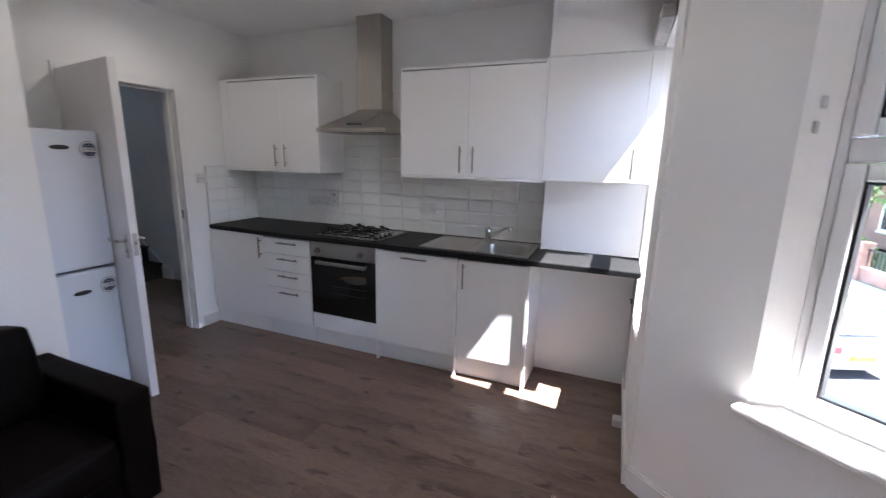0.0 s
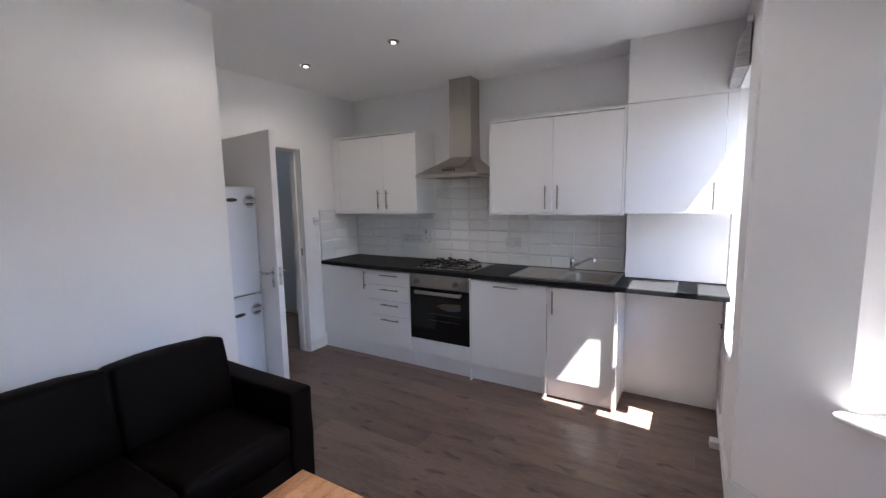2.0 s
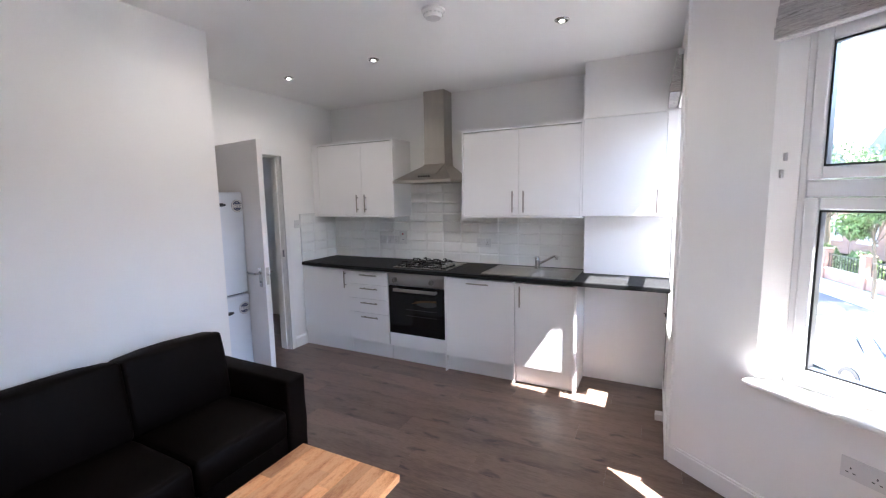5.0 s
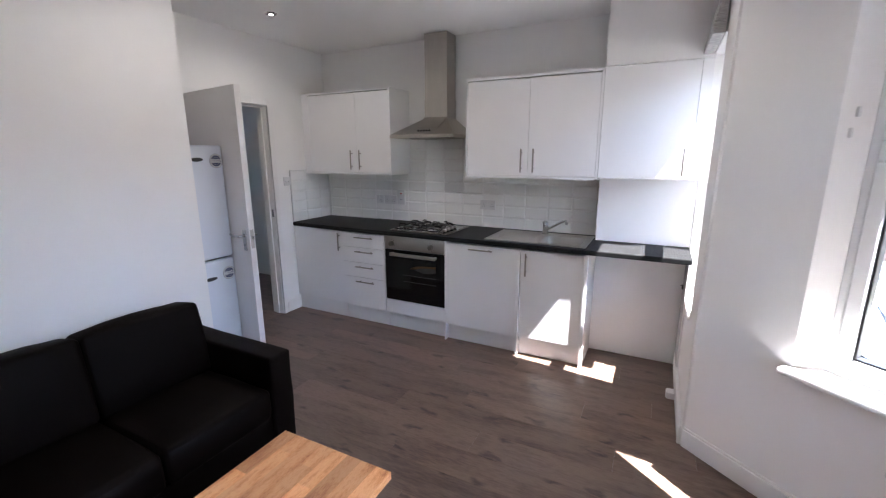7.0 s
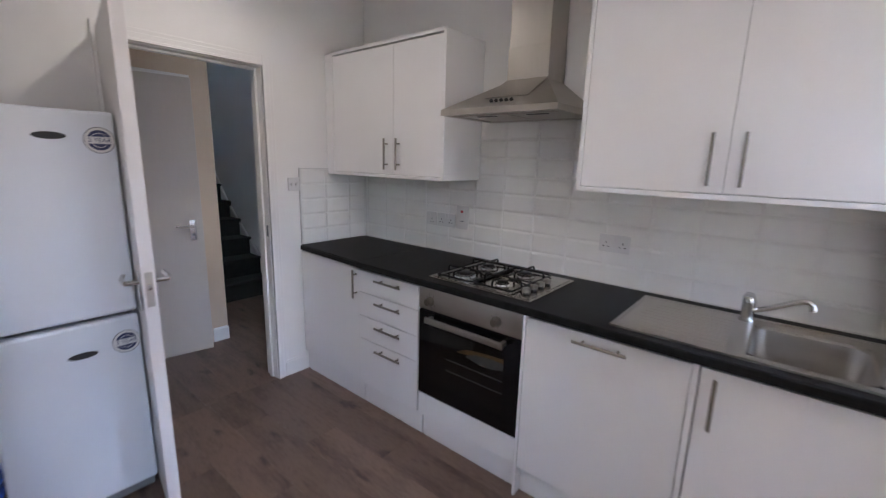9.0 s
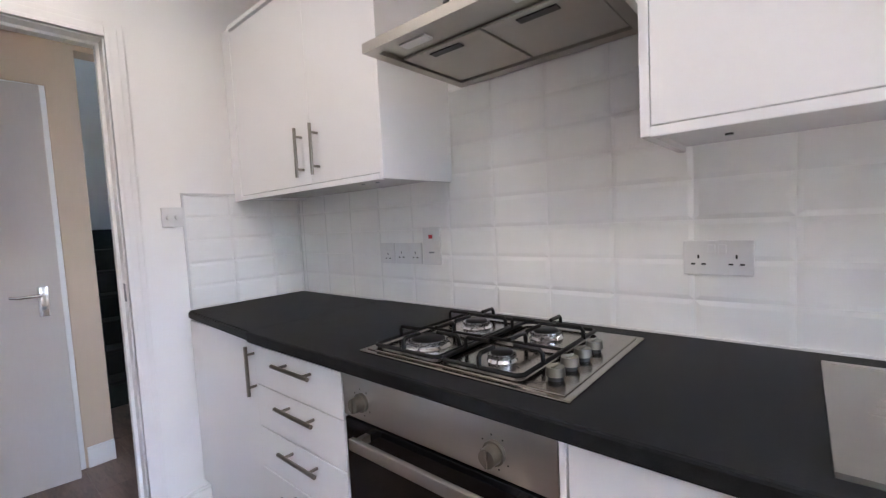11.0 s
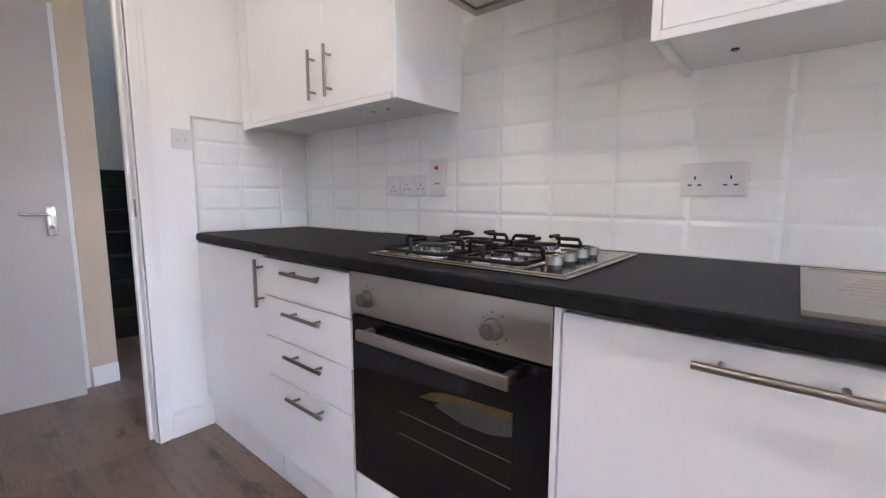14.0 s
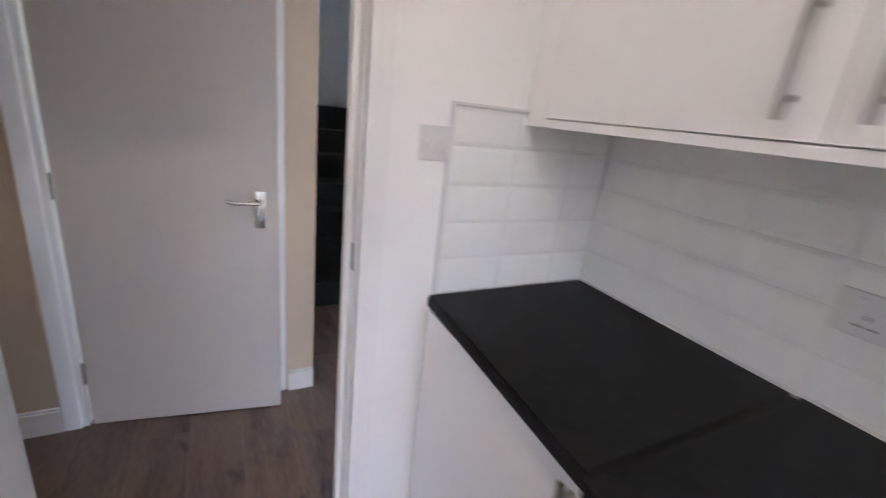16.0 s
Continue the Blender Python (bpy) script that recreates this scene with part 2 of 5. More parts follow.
def part(name, bm, mat, parent, label="", smooth=True):
    """One mesh, in world coordinates, under a thing or a part."""
    ob = new(name, mesh_of(name, bm, mat, smooth))
    ob.parent = parent
    if parent.type == "EMPTY":
        ob.matrix_parent_inverse = Matrix.Translation(-parent.location)
    return tagged(ob, label)


def solid(name, bm, mat, label, category, kind="", group="", smooth=True):
    return tagged(new(name, mesh_of(name, bm, mat, smooth)), label, category, group, kind)


def B(*spec):
    bm = bmesh.new()
    for s in spec:
        box(bm, *s)
    return bm


# ---- plan ----
BACK = 3.115        # tiled wall behind the units
LEFT = -3.255       # wall with the hall door
ALC = -2.365        # face of the projecting wall behind the sofa
ALC_Y = 1.05
CEIL_Z = 2.52
W1X = 0.16          # wall with the window beside the units
CORNER = Vector((0.172, 1.922))
CANT = Vector((0.778, -0.628))
BAY_X = 1.14
BAY_Y = CORNER.y + (BAY_X - CORNER.x) / CANT.x * CANT.y
REAR = -2.4
HALLX = -4.15
FRONT = 2.535       # face of the base unit doors
TH = 0.12


def wall_box(name, boxes, mat, label):
    return solid(name, B(*boxes), mat, label, "wall", "structure", smooth=False)


wall_box("wall_north", [(LEFT - 0.001, 0.6, BACK, BACK + 0.2, -0.1, CEIL_Z)], WALL, "white painted plaster wall behind the kitchen units")
D0, D1, DH = 1.655, 2.352, 1.948
wall_box("wall_west", [(LEFT - TH, LEFT, ALC_Y - 0.1, D0 - 0.03, 0, CEIL_Z), (LEFT - TH, LEFT, D1 + 0.03, BACK, 0, CEIL_Z), (LEFT - TH, LEFT, D0 - 0.03, D1 + 0.03, DH + 0.03, CEIL_Z)], WALL, "white painted wall with the open doorway to the hall")
wall_box("wall_alcove", [(LEFT - 0.1, ALC, REAR, ALC_Y, 0, CEIL_Z)], WALL, "white painted projecting wall behind the sofa")
wall_box("wall_south", [(ALC - 0.1, BAY_X + 0.2, REAR - 0.15, REAR, 0, CEIL_Z)], WALL, "plain white wall closing the room")

# walls with windows: local frame u along the wall, v outward
def wall_frame(origin, along):
    a = Vector(along).normalized()
    n = Vector((-a.y, a.x))
    return Matrix(((a.x, n.x, 0, origin[0]), (a.y, n.y, 0, origin[1]), (0, 0, 1, 0), (0, 0, 0, 1)))


def window_wall(name, m, length, u0, u1, sill, head, thick, label, ext=0.0, splay=0.0, deep=0.08):
    bm = bmesh.new()
    if splay:
        for s, e in ((1, u0), (-1, u1)):
            vs = prism(bm, [(e, 0.0), (e + s * splay, deep), (e + s * splay, thick), (e, thick)], sill, head)
            bmesh.ops.transform(bm, matrix=m, verts=vs)
    box(bm, 0, u0, 0, thick, 0, CEIL_Z, m=m)
    box(bm, u1, length + ext, 0, thick, 0, CEIL_Z, m=m)
    box(bm, u0, u1, 0, thick, 0, sill, m=m)
    box(bm, u0, u1, 0, thick, head, CEIL_Z, m=m)
    return solid(name, bm, WALL, label, "wall", "structure", smooth=False)


def window(name, m, u0, u1, sill, head, transom, depth, label, F=0.05, S=0.055, T=0.036):
    """A white framed window: outer frame, transom, a sash with a pane above and below, inner board."""
    w = thing(name, m @ Vector(((u0 + u1) / 2, depth, sill)), label, "window", kind="structure")
    bm = bmesh.new()
    for b in [(u0, u0 + F, sill, head), (u1 - F, u1, sill, head), (u0 + F, u1 - F, sill, sill + F), (u0 + F, u1 - F, head - F, head), (u0 + F, u1 - F, transom - T, transom + T)]:
        box(bm, b[0], b[1], depth, depth + 0.065, b[2], b[3], 0.006, m)
    part("window_frame", bm, PVC, w)
    a, b = u0 + F, u1 - F
    for lo, hi in ((sill + F, transom - T), (transom + T, head - F)):
        bm = bmesh.new()
        y0, y1 = depth - 0.012, depth + 0.05
        for s in [(a, a + S, lo, hi), (b - S, b, lo, hi), (a + S, b - S, lo, lo + S), (a + S, b - S, hi - S, hi)]:
            box(bm, s[0] + 0.002, s[1] - 0.002, y0, y1, s[2] + 0.002, s[3] - 0.002, 0.007, m)
        sash = part("sash", bm, PVC, w)
        bm = bmesh.new()
        G = 0.008
        for s in [(a + S, a + S + G, lo + S, hi - S), (b - S - G, b - S, lo + S, hi - S), (a + S, b - S, lo + S, lo + S + G), (a + S, b - S, hi - S - G, hi - S)]:
            box(bm, s[0], s[1], y0 + 0.012, y1 - 0.012, s[2], s[3], m=m)
        part("gasket", bm, BLACK, sash, "black rubber glazing seal")
        bm = bmesh.new()
        box(bm, a + S, b - S, depth + 0.02, depth + 0.024, lo + S, hi - S, m=m)
        pane = part("pane", bm, GLASS, sash)
        pane.visible_shadow = False
    return w


def sill_board(name, m, u0, u1, z, depth, over, label):
    bm = bmesh.new()
    box(bm, u0 - 0.05, u1 + 0.05, -over, -0.002, z - 0.028, z, 0.01, m)
    box(bm, u0 + 0.001, u1 - 0.001, -0.01, depth, z - 0.027, z - 0.001, m=m)
    return solid(name, bm, TRIM, label, "window sill", "structure")


M1 = wall_frame((W1X, BACK), (0, -1))
# outward must be +x for a wall running toward -y
U1A, U1B = BACK - 2.9, BACK - 2.28
SILL, HEAD, TRANSOM, DEEP, SPLAY = 0.662, 2.21, 1.536, 0.08, 0.07
SILL1, HEAD1, TRANSOM1, DEEP1 = 0.6, 2.135, 1.475, 0.125
window_wall("wall_east", M1, BACK - CORNER.y, U1A, U1B, SILL1, HEAD1, 0.19, "white painted wall with a window beside the worktop")
window("window_1", M1, U1A, U1B, SILL1, HEAD1, TRANSOM1, DEEP1, "white plastic framed window beside the worktop", 0.05, 0.026, 0.02)
sill_board("sill_1", M1, U1A + 0.05, U1B - 0.05, SILL1 + 0.004, DEEP1, 0.012, "white gloss painted window sill")
M2 = wall_frame(CORNER, CANT)
L2 = (BAY_X - CORNER.x) / CANT.x
BAY_S = -0.62
M3 = wall_frame((BAY_X, BAY_Y), (0, -1))
L3 = BAY_Y - BAY_S
M4 = wall_frame((BAY_X, BAY_S), (-CANT.x, CANT.y))
U2A, U2B = 0.41, L2 - 0.04


def bay_window(k, name, m, length, u0, u1, ext, wall_label, label):
    window_wall(name, m, length, u0, u1, SILL, HEAD, 0.16, wall_label, ext, SPLAY, DEEP)
    window("window_%d" % k, m, u0 + SPLAY, u1 - SPLAY, SILL, HEAD, TRANSOM, DEEP, label, 0.03, 0.055)
    sill_board("sill_%d" % k, m, u0 + 0.03, u1 - 0.03, SILL + 0.004, DEEP, 0.072, "white gloss painted bay window sill")


bay_window(2, "wall_bay_side", M2, L2, U2A, U2B, 0.08, "white painted angled bay wall with a window", "white plastic framed bay window with upper and lower panes")
bay_window(3, "wall_bay_front", M3, L3, 0.3, L3 - 0.3, 0.0, "white painted bay front wall with a window", "white plastic framed bay front window")
bay_window(4, "wall_bay_return", M4, L2, 0.25, L2 - 0.5, 0.0, "white painted angled bay wall with a window", "white plastic framed bay window")
wall_box("wall_east_return", [(W1X, W1X + 0.3, REAR - 0.15, BAY_S - (BAY_X - CORNER.x) / CANT.x * -CANT.y + 0.02, 0, CEIL_Z)], WALL, "plain white painted wall beside the bay")

bm = bmesh.new()
prism(bm, [(LEFT - TH, REAR - 0.15), (BAY_X + 0.3, REAR - 0.15), (BAY_X + 0.3, BAY_Y + 0.14), (W1X + 0.3, CORNER.y + 0.13), (W1X + 0.3, BACK + 0.2), (LEFT - TH, BACK + 0.2)], CEIL_Z, CEIL_Z + 0.1)
solid("ceiling", bm, CEIL, "flat white painted ceiling with recessed downlights", "ceiling", "structure", smooth=False)

# ---- base units ----
def bar_handle(parent, p, q, out, mat=None):
    """A steel bar handle on two posts; out points away from the door."""
    p, q, out = Vector(p), Vector(q), Vector(out)
    bm = bmesh.new()
    d = (q - p)
    cyl(bm, p + out * 0.03, q + out * 0.03, 0.006, 14)
    for f in (0.17, 0.83):
        cyl(bm, p + d * f, p + d * f + out * 0.03, 0.0045, 10)
    return part("handle", bm, HANDLE, parent, "brushed steel bar handle")


OUT = (0, -1, 0)
X = dict(corner=(-3.235, -2.63), drawers=(-2.625, -2.155), oven=(-2.145, -1.568), dish=(-1.553, -0.958), sink=(-0.936, -0.478))
TOPZ, UNDER, PLINTH = 0.888, 0.853, 0.15


def base_unit(name, x0, x1, label, category="cabinet", top=None):
    u = thing(name, ((x0 + x1) / 2, FRONT + 0.3, 0), label, category, "fitted base units")
    part("body", B((x0 + 0.002, x1 - 0.002, FRONT + 0.0395, BACK - 0.03, PLINTH, top or UNDER - 0.002)), CARC, u, smooth=False)
    part("plinth", B((x0, x1, FRONT + 0.045, FRONT + 0.061, 0.002, PLINTH - 0.003)), UNIT, u)
    return u


def front(u, x0, x1, z0, z1, name="door", y=FRONT):
    return part(name, B((x0 + 0.0015, x1 - 0.0015, y, y + 0.018, z0, z1, 0.002)), UNIT, u)


a, b = X["corner"]
u = base_unit("corner_base_cabinet", a, b, "white gloss corner base cabinet with one door")
d = front(u, a, b, PLINTH, UNDER - 0.008, y=FRONT + 0.02)
bar_handle(d, (b - 0.035, FRONT + 0.02, 0.828), (b - 0.035, FRONT + 0.02, 0.66), OUT)
a, b = X["drawers"]
u = base_unit("drawer_cabinet", a, b, "white gloss base cabinet with four drawers")
zs = [PLINTH, 0.432, 0.571, 0.711, UNDER - 0.012]
for lo, hi in zip(zs, zs[1:]):
    d = front(u, a, b, lo + 0.0015, hi - 0.0015, "drawer")
    zc = hi - 0.034
    bar_handle(d, (-2.458, FRONT, zc), (-2.264, FRONT, zc), OUT)

# oven
a, b = X["oven"]
ov = thing("built_in_oven", ((a + b) / 2, FRONT + 0.3, 0.15), "built-in steel and black glass single oven under the hob", "oven")
OY = FRONT - 0.004
part("housing", B((a + 0.01, b - 0.01, FRONT + 0.02, BACK - 0.06, 0.15, UNDER - 0.003)), CARC, ov, smooth=False)
part("control_panel", B((a, b, OY, OY + 0.02, 0.737, 0.848, 0.002)), STEELH, ov, "brushed steel control panel")
bm = B((a, b, OY + 0.002, OY + 0.022, 0.278, 0.73, 0.003))
od = part("oven_door", bm, GLASSK, ov, "black glass oven door")
bm = B((-2.072, -1.632, OY - 0.046, OY - 0.032, 0.685, 0.713, 0.003), (-2.066, -2.05, OY - 0.033, OY + 0.004, 0.69, 0.708), (-1.654, -1.638, OY - 0.033, OY + 0.004, 0.69, 0.708))
part("handle", bm, STEELH, od, "flat brushed steel handle")
part("inner_window", B((a + 0.075, b - 0.075, OY + 0.0012, OY + 0.0025, 0.36, 0.652)), OVENIN, od, "dark see-through oven window")
for z in (0.459, 0.516):
    bm = bmesh.new()
    cyl(bm, (a + 0.18, OY + 0.0012, z), (b - 0.078, OY + 0.0012, z), 0.0014, 6)
    part("rack_bar", bm, RACK, od, "oven rack bar seen through the glass")
bm = bmesh.new()
prism(bm, [(-1.85, 0.568), (-1.83, 0.585), (-1.77, 0.597), (-1.7, 0.602), (-1.646, 0.6), (-1.646, 0.57), (-1.7, 0.555), (-1.77, 0.552)], OY + 0.0006, OY + 0.0014, "y")
part("sheet", bm, RACK, od, "grey paper lying inside")
bm = bmesh.new()
prism(bm, [(-1.897, 0.575), (-1.86, 0.597), (-1.82, 0.607), (-1.75, 0.614), (-1.646, 0.621), (-1.646, 0.602), (-1.72, 0.602), (-1.79, 0.594), (-1.84, 0.58), (-1.86, 0.577)], OY + 0.0002, OY + 0.001, "y")
part("paper", bm, LEAFLET, od, "yellow leaflet lying inside")
for kx in (a + 0.075, b - 0.122):
    bm = bmesh.new()
    cyl(bm, (kx, OY, 0.784), (kx, OY - 0.008, 0.784), 0.023, 28)
    cyl(bm, (kx, OY - 0.008, 0.784), (kx, OY - 0.03, 0.784), 0.019, 28, 0.017)
    box(bm, kx - 0.003, kx + 0.003, OY - 0.034, OY - 0.02, 0.768, 0.8, 0.001)
    part("knob", bm, KNOB, ov, "round satin steel control knob")
    for k in range(7):
        an = k * math.tau / 8 + 1.0
        cx, cz = kx + 0.032 * math.cos(an), 0.784 + 0.032 * math.sin(an)
        part("dial_mark", B((cx - 0.0015, cx + 0.0015, OY - 0.0006, OY + 0.001, cz - 0.0015, cz + 0.0015)), BLACK, ov)
part("lower_panel", B((a + 0.001, b - 0.001, FRONT, FRONT + 0.018, PLINTH, 0.274, 0.002)), UNIT, ov, "white gloss filler panel")
part("plinth", B((a, b, FRONT + 0.045, FRONT + 0.061, 0.002, PLINTH - 0.003)), UNIT, ov)

# integrated appliance door, sink unit, end panels
def end_panel(x, y0=FRONT - 0.009, w=0.018):
    return solid("end_panel", B((x, x + w, y0, BACK - 0.2, 0.001, UNDER - 0.001, 0.0015)), UNIT, "white gloss vertical end panel of the base units", "panel", group="end panels of the units")


a, b = X["dish"]
u = base_unit("dishwasher_cabinet", a, b, "white gloss integrated dishwasher door under the worktop", "dishwasher")
d = front(u, a, b, PLINTH - 0.005, UNDER - 0.012)
bar_handle(d, (-1.347, FRONT, 0.808), (-1.153, FRONT, 0.808), OUT)
end_panel(-1.566, FRONT - 0.004, 0.012)
end_panel(-0.957)
a, b = X["sink"]
u = base_unit("sink_cabinet", a, b, "white gloss sink base cabinet with one door", top=0.7)
d = front(u, a, b, PLINTH + 0.005, UNDER - 0.012)
bar_handle(d, (a + 0.045, FRONT, 0.82), (a + 0.045, FRONT, 0.65), OUT)
end_panel(-0.478, w=0.022)
VX0, VX1 = -0.455, 0.144
solid("void_back_panel", B((VX0, VX1, 2.91, 2.928, 0.001, UNDER - 0.002)), CARC, "white board closing the empty appliance space", "panel")
solid("support_panel", B((0.147, W1X - 0.001, 2.632, 2.935, 0.001, UNDER - 0.002, 0.0015)), UNIT, "white support panel under the worktop end", "panel")
wv = thing("water_valve", (0.15, 2.9, 0.6), "small dark water valve beside the white back board", "valve")
bm = bmesh.new()
cyl(bm, (0.146, 2.94, 0.605), (0.146, 2.885, 0.605), 0.008, 14)
part("pipe", bm, CHROME, wv)
bm = bmesh.new()
box(bm, 0.138, 0.154, 2.868, 2.888, 0.592, 0.62, 0.004)
box(bm, 0.128, 0.156, 2.872, 2.88, 0.618, 0.624, 0.002)
part("tap_lever", bm, BLACK, wv, "black valve lever")

# worktop in two lengths, cut out for the bowl
wt = thing("worktop", (-1.5, 2.8, UNDER), "matt black laminate worktop with rounded front edge", "worktop")
WF = 2.51
JX = -2.622
bm = bmesh.new()
prism(bm, [(LEFT + 0.006, WF + 0.045), (JX - 0.0015, WF + 0.012), (JX - 0.0015, BACK - 0.012), (LEFT + 0.006, BACK - 0.012)], UNDER - 0.003, TOPZ - 0.003)
bmesh.ops.bevel(bm, geom=bm.edges[:], offset=0.006, segments=2, affect="EDGES")
part("worktop_length", bm, TOP, wt)
bm = bmesh.new()
bowl = (-0.835, -0.53, 2.60, 2.93)
box(bm, JX + 0.001, bowl[0], WF, BACK - 0.012, UNDER, TOPZ, 0.006)
box(bm, bowl[0] - 0.012, bowl[1] + 0.012, WF, bowl[2], UNDER, TOPZ, 0.006)
box(bm, bowl[0] - 0.012, bowl[1] + 0.012, bowl[3], BACK - 0.012, UNDER, TOPZ, 0.006)
box(bm, bowl[1], W1X - 0.003, WF, BACK - 0.012, UNDER, TOPZ, 0.006)
part("worktop_length", bm, TOP, wt)
solid("worktop_sealant", B((LEFT + 0.012, -0.47, BACK - 0.0145, BACK - 0.0085, TOPZ - 0.014, TOPZ + 0.004)), PLAST, "white silicone bead along the worktop", "sealant", "structure")

# sink
sk = thing("kitchen_sink", (-0.86, 2.8, TOPZ), "stainless steel inset sink with ribbed drainer", "sink")
sx0, sx1, sy0, sy1 = -1.234, -0.488, 2.56, 3.015
bm = bmesh.new()
zt = TOPZ + 0.005
def ring(bm, o, i, z0, z1):
    """A flat frame between the outer and the inner rectangle."""
    loops = [[bm.verts.new((x, y, z)) for x, y in ((q[0], q[2]), (q[1], q[2]), (q[1], q[3]), (q[0], q[3]))] for q, z in ((o, z0), (o, z1), (i, z1), (i, z0))]
    for p, q in zip(loops, loops[1:] + loops[:1]):
        for k in range(4):
            bm.faces.new((p[k], p[(k + 1) % 4], q[(k + 1) % 4], q[k]))
    bmesh.ops.recalc_face_normals(bm, faces=bm.faces[:])
ring(bm, (sx0, sx1, sy0, sy1), bowl, TOPZ + 0.0005, zt)
part("sink_deck", bm, STEELH, sk, smooth=False)
rim = 0.012
bm = bmesh.new()
ring(bm, (sx0 - 0.001, sx1 + 0.001, sy0 - 0.001, sy1 + 0.001), (sx0 + rim, sx1 - rim, sy0 + rim, sy1 - rim), TOPZ + 0.0004, zt + 0.003)
part("sink_rim", bm, STEELH, sk, smooth=False)
for i in range(9):
    bm = bmesh.new()
    y = 2.63 + i * 0.036
    cyl(bm, (sx0 + 0.045 + 0.02 * abs(i - 4) / 2, y, zt - 0.0032), (bowl[0] - 0.06, y, zt - 0.0032), 0.0055, 16)
    part("drainer_rib", bm, STEELH, sk)
bm = bmesh.new()
rings = []
def rrect(x0, x1, y0, y1, r, z):
    pts = []
    for cx, cy, a0 in ((x1 - r, y1 - r, 0), (x0 + r, y1 - r, 90), (x0 + r, y0 + r, 180), (x1 - r, y0 + r, 270)):
        for k in range(6):
            an = radians(a0 + k * 18)
            pts.append(bm.verts.new((cx + r * math.cos(an), cy + r * math.sin(an), z)))
    return pts
for ins, z, r in ((-0.004, zt + 0.001, 0.05), (0.004, zt - 0.006, 0.05), (0.014, zt - 0.12, 0.05), (0.03, zt - 0.145, 0.05), (0.07, zt - 0.15, 0.05)):
    rings.append(rrect(bowl[0] + ins, bowl[1] - ins, bowl[2] + ins, bowl[3] - ins, r, z))
for p, q in zip(rings, rings[1:]):
    for k in range(len(p)):
        bm.faces.new((p[k], p[(k + 1) % len(p)], q[(k + 1) % len(p)], q[k]))
bm.faces.new(rings[-1])
bmesh.ops.recalc_face_normals(bm, faces=bm.faces[:])
bw = part("bowl", bm, STEELH, sk)
bm = bmesh.new()
cyl(bm, (-0.68, 2.765, zt - 0.151), (-0.68, 2.765, zt - 0.146), 0.04, 24)
part("waste", bm, CHROME, bw, "round chrome waste")
tp = thing("mixer_tap", (-0.86, 2.945, TOPZ), "chrome single lever mixer tap with swivel spout", "tap")
tx, ty = -0.865, 2.97
bm = bmesh.new()
cyl(bm, (tx, ty, TOPZ + 0.004), (tx, ty, TOPZ + 0.014), 0.027, 24)
cyl(bm, (tx, ty, TOPZ + 0.012), (tx, ty, TOPZ + 0.075), 0.022, 24, 0.021)
part("tap_body", bm, CHROME, tp)
bm = bmesh.new()
cyl(bm, (tx, ty, TOPZ + 0.077), (tx - 0.004, ty, TOPZ + 0.102), 0.022, 24, 0.018)
box(bm, tx - 0.016, tx + 0.012, ty - 0.05, ty + 0.012, TOPZ + 0.098, TOPZ + 0.112, 0.005)
part("lever", bm, CHROME, tp)
bm = bmesh.new()
tube(bm, [(tx + 0.01, ty - 0.004, TOPZ + 0.045), (tx + 0.06, ty - 0.024, TOPZ + 0.072), (tx + 0.12, ty - 0.045, TOPZ + 0.11), (tx + 0.15, ty - 0.056, TOPZ + 0.126), (tx + 0.165, ty - 0.06, TOPZ + 0.128), (tx + 0.175, ty - 0.064, TOPZ + 0.118), (tx + 0.178, ty - 0.065, TOPZ + 0.1)], 0.0095, 12)
part("spout", bm, CHROME, tp)

# hob
hb = thing("gas_hob", (-1.82, 2.78, TOPZ), "stainless steel four burner gas hob with black pan supports", "hob")
hx0, hx1, hy0, hy1 = -2.122, -1.562, 2.572, 3.02
HZ = TOPZ + 0.009
bm = B((hx0, hx1, hy0, hy1, TOPZ + 0.0005, TOPZ + 0.006, 0.002), (hx0 + 0.015, hx1 - 0.015, hy0 + 0.015, hy1 - 0.015, TOPZ + 0.004, HZ, 0.002))
part("hob_plate", bm, PLATE, hb)
BUR = [(-1.99, 2.69, 0.047), (-1.99, 2.90, 0.036), (-1.77, 2.69, 0.028), (-1.77, 2.90, 0.036)]
for bx, by, r in BUR:
    bm = bmesh.new()
    cyl(bm, (bx, by, HZ), (bx, by, HZ + 0.006), r * 1.25, 28, r * 1.1)
    cyl(bm, (bx, by, HZ + 0.006), (bx, by, HZ + 0.016), r, 28)
    for k in range(20):
        an = k * math.tau / 20
        box(bm, -0.004, 0.004, -0.0015, 0.0015, HZ + 0.007, HZ + 0.015, m=Matrix.Translation((bx + r * math.cos(an), by + r * math.sin(an), 0)) @ Matrix.Rotation(an, 4, "Z"))
    bn = part("burner", bm, CHROME, hb)
    bm = bmesh.new()
    cyl(bm, (bx, by, HZ + 0.0165), (bx, by, HZ + 0.021), r * 0.92, 28, r * 0.8)
    part("burner_cap", bm, IRON, bn, "black enamel cap")
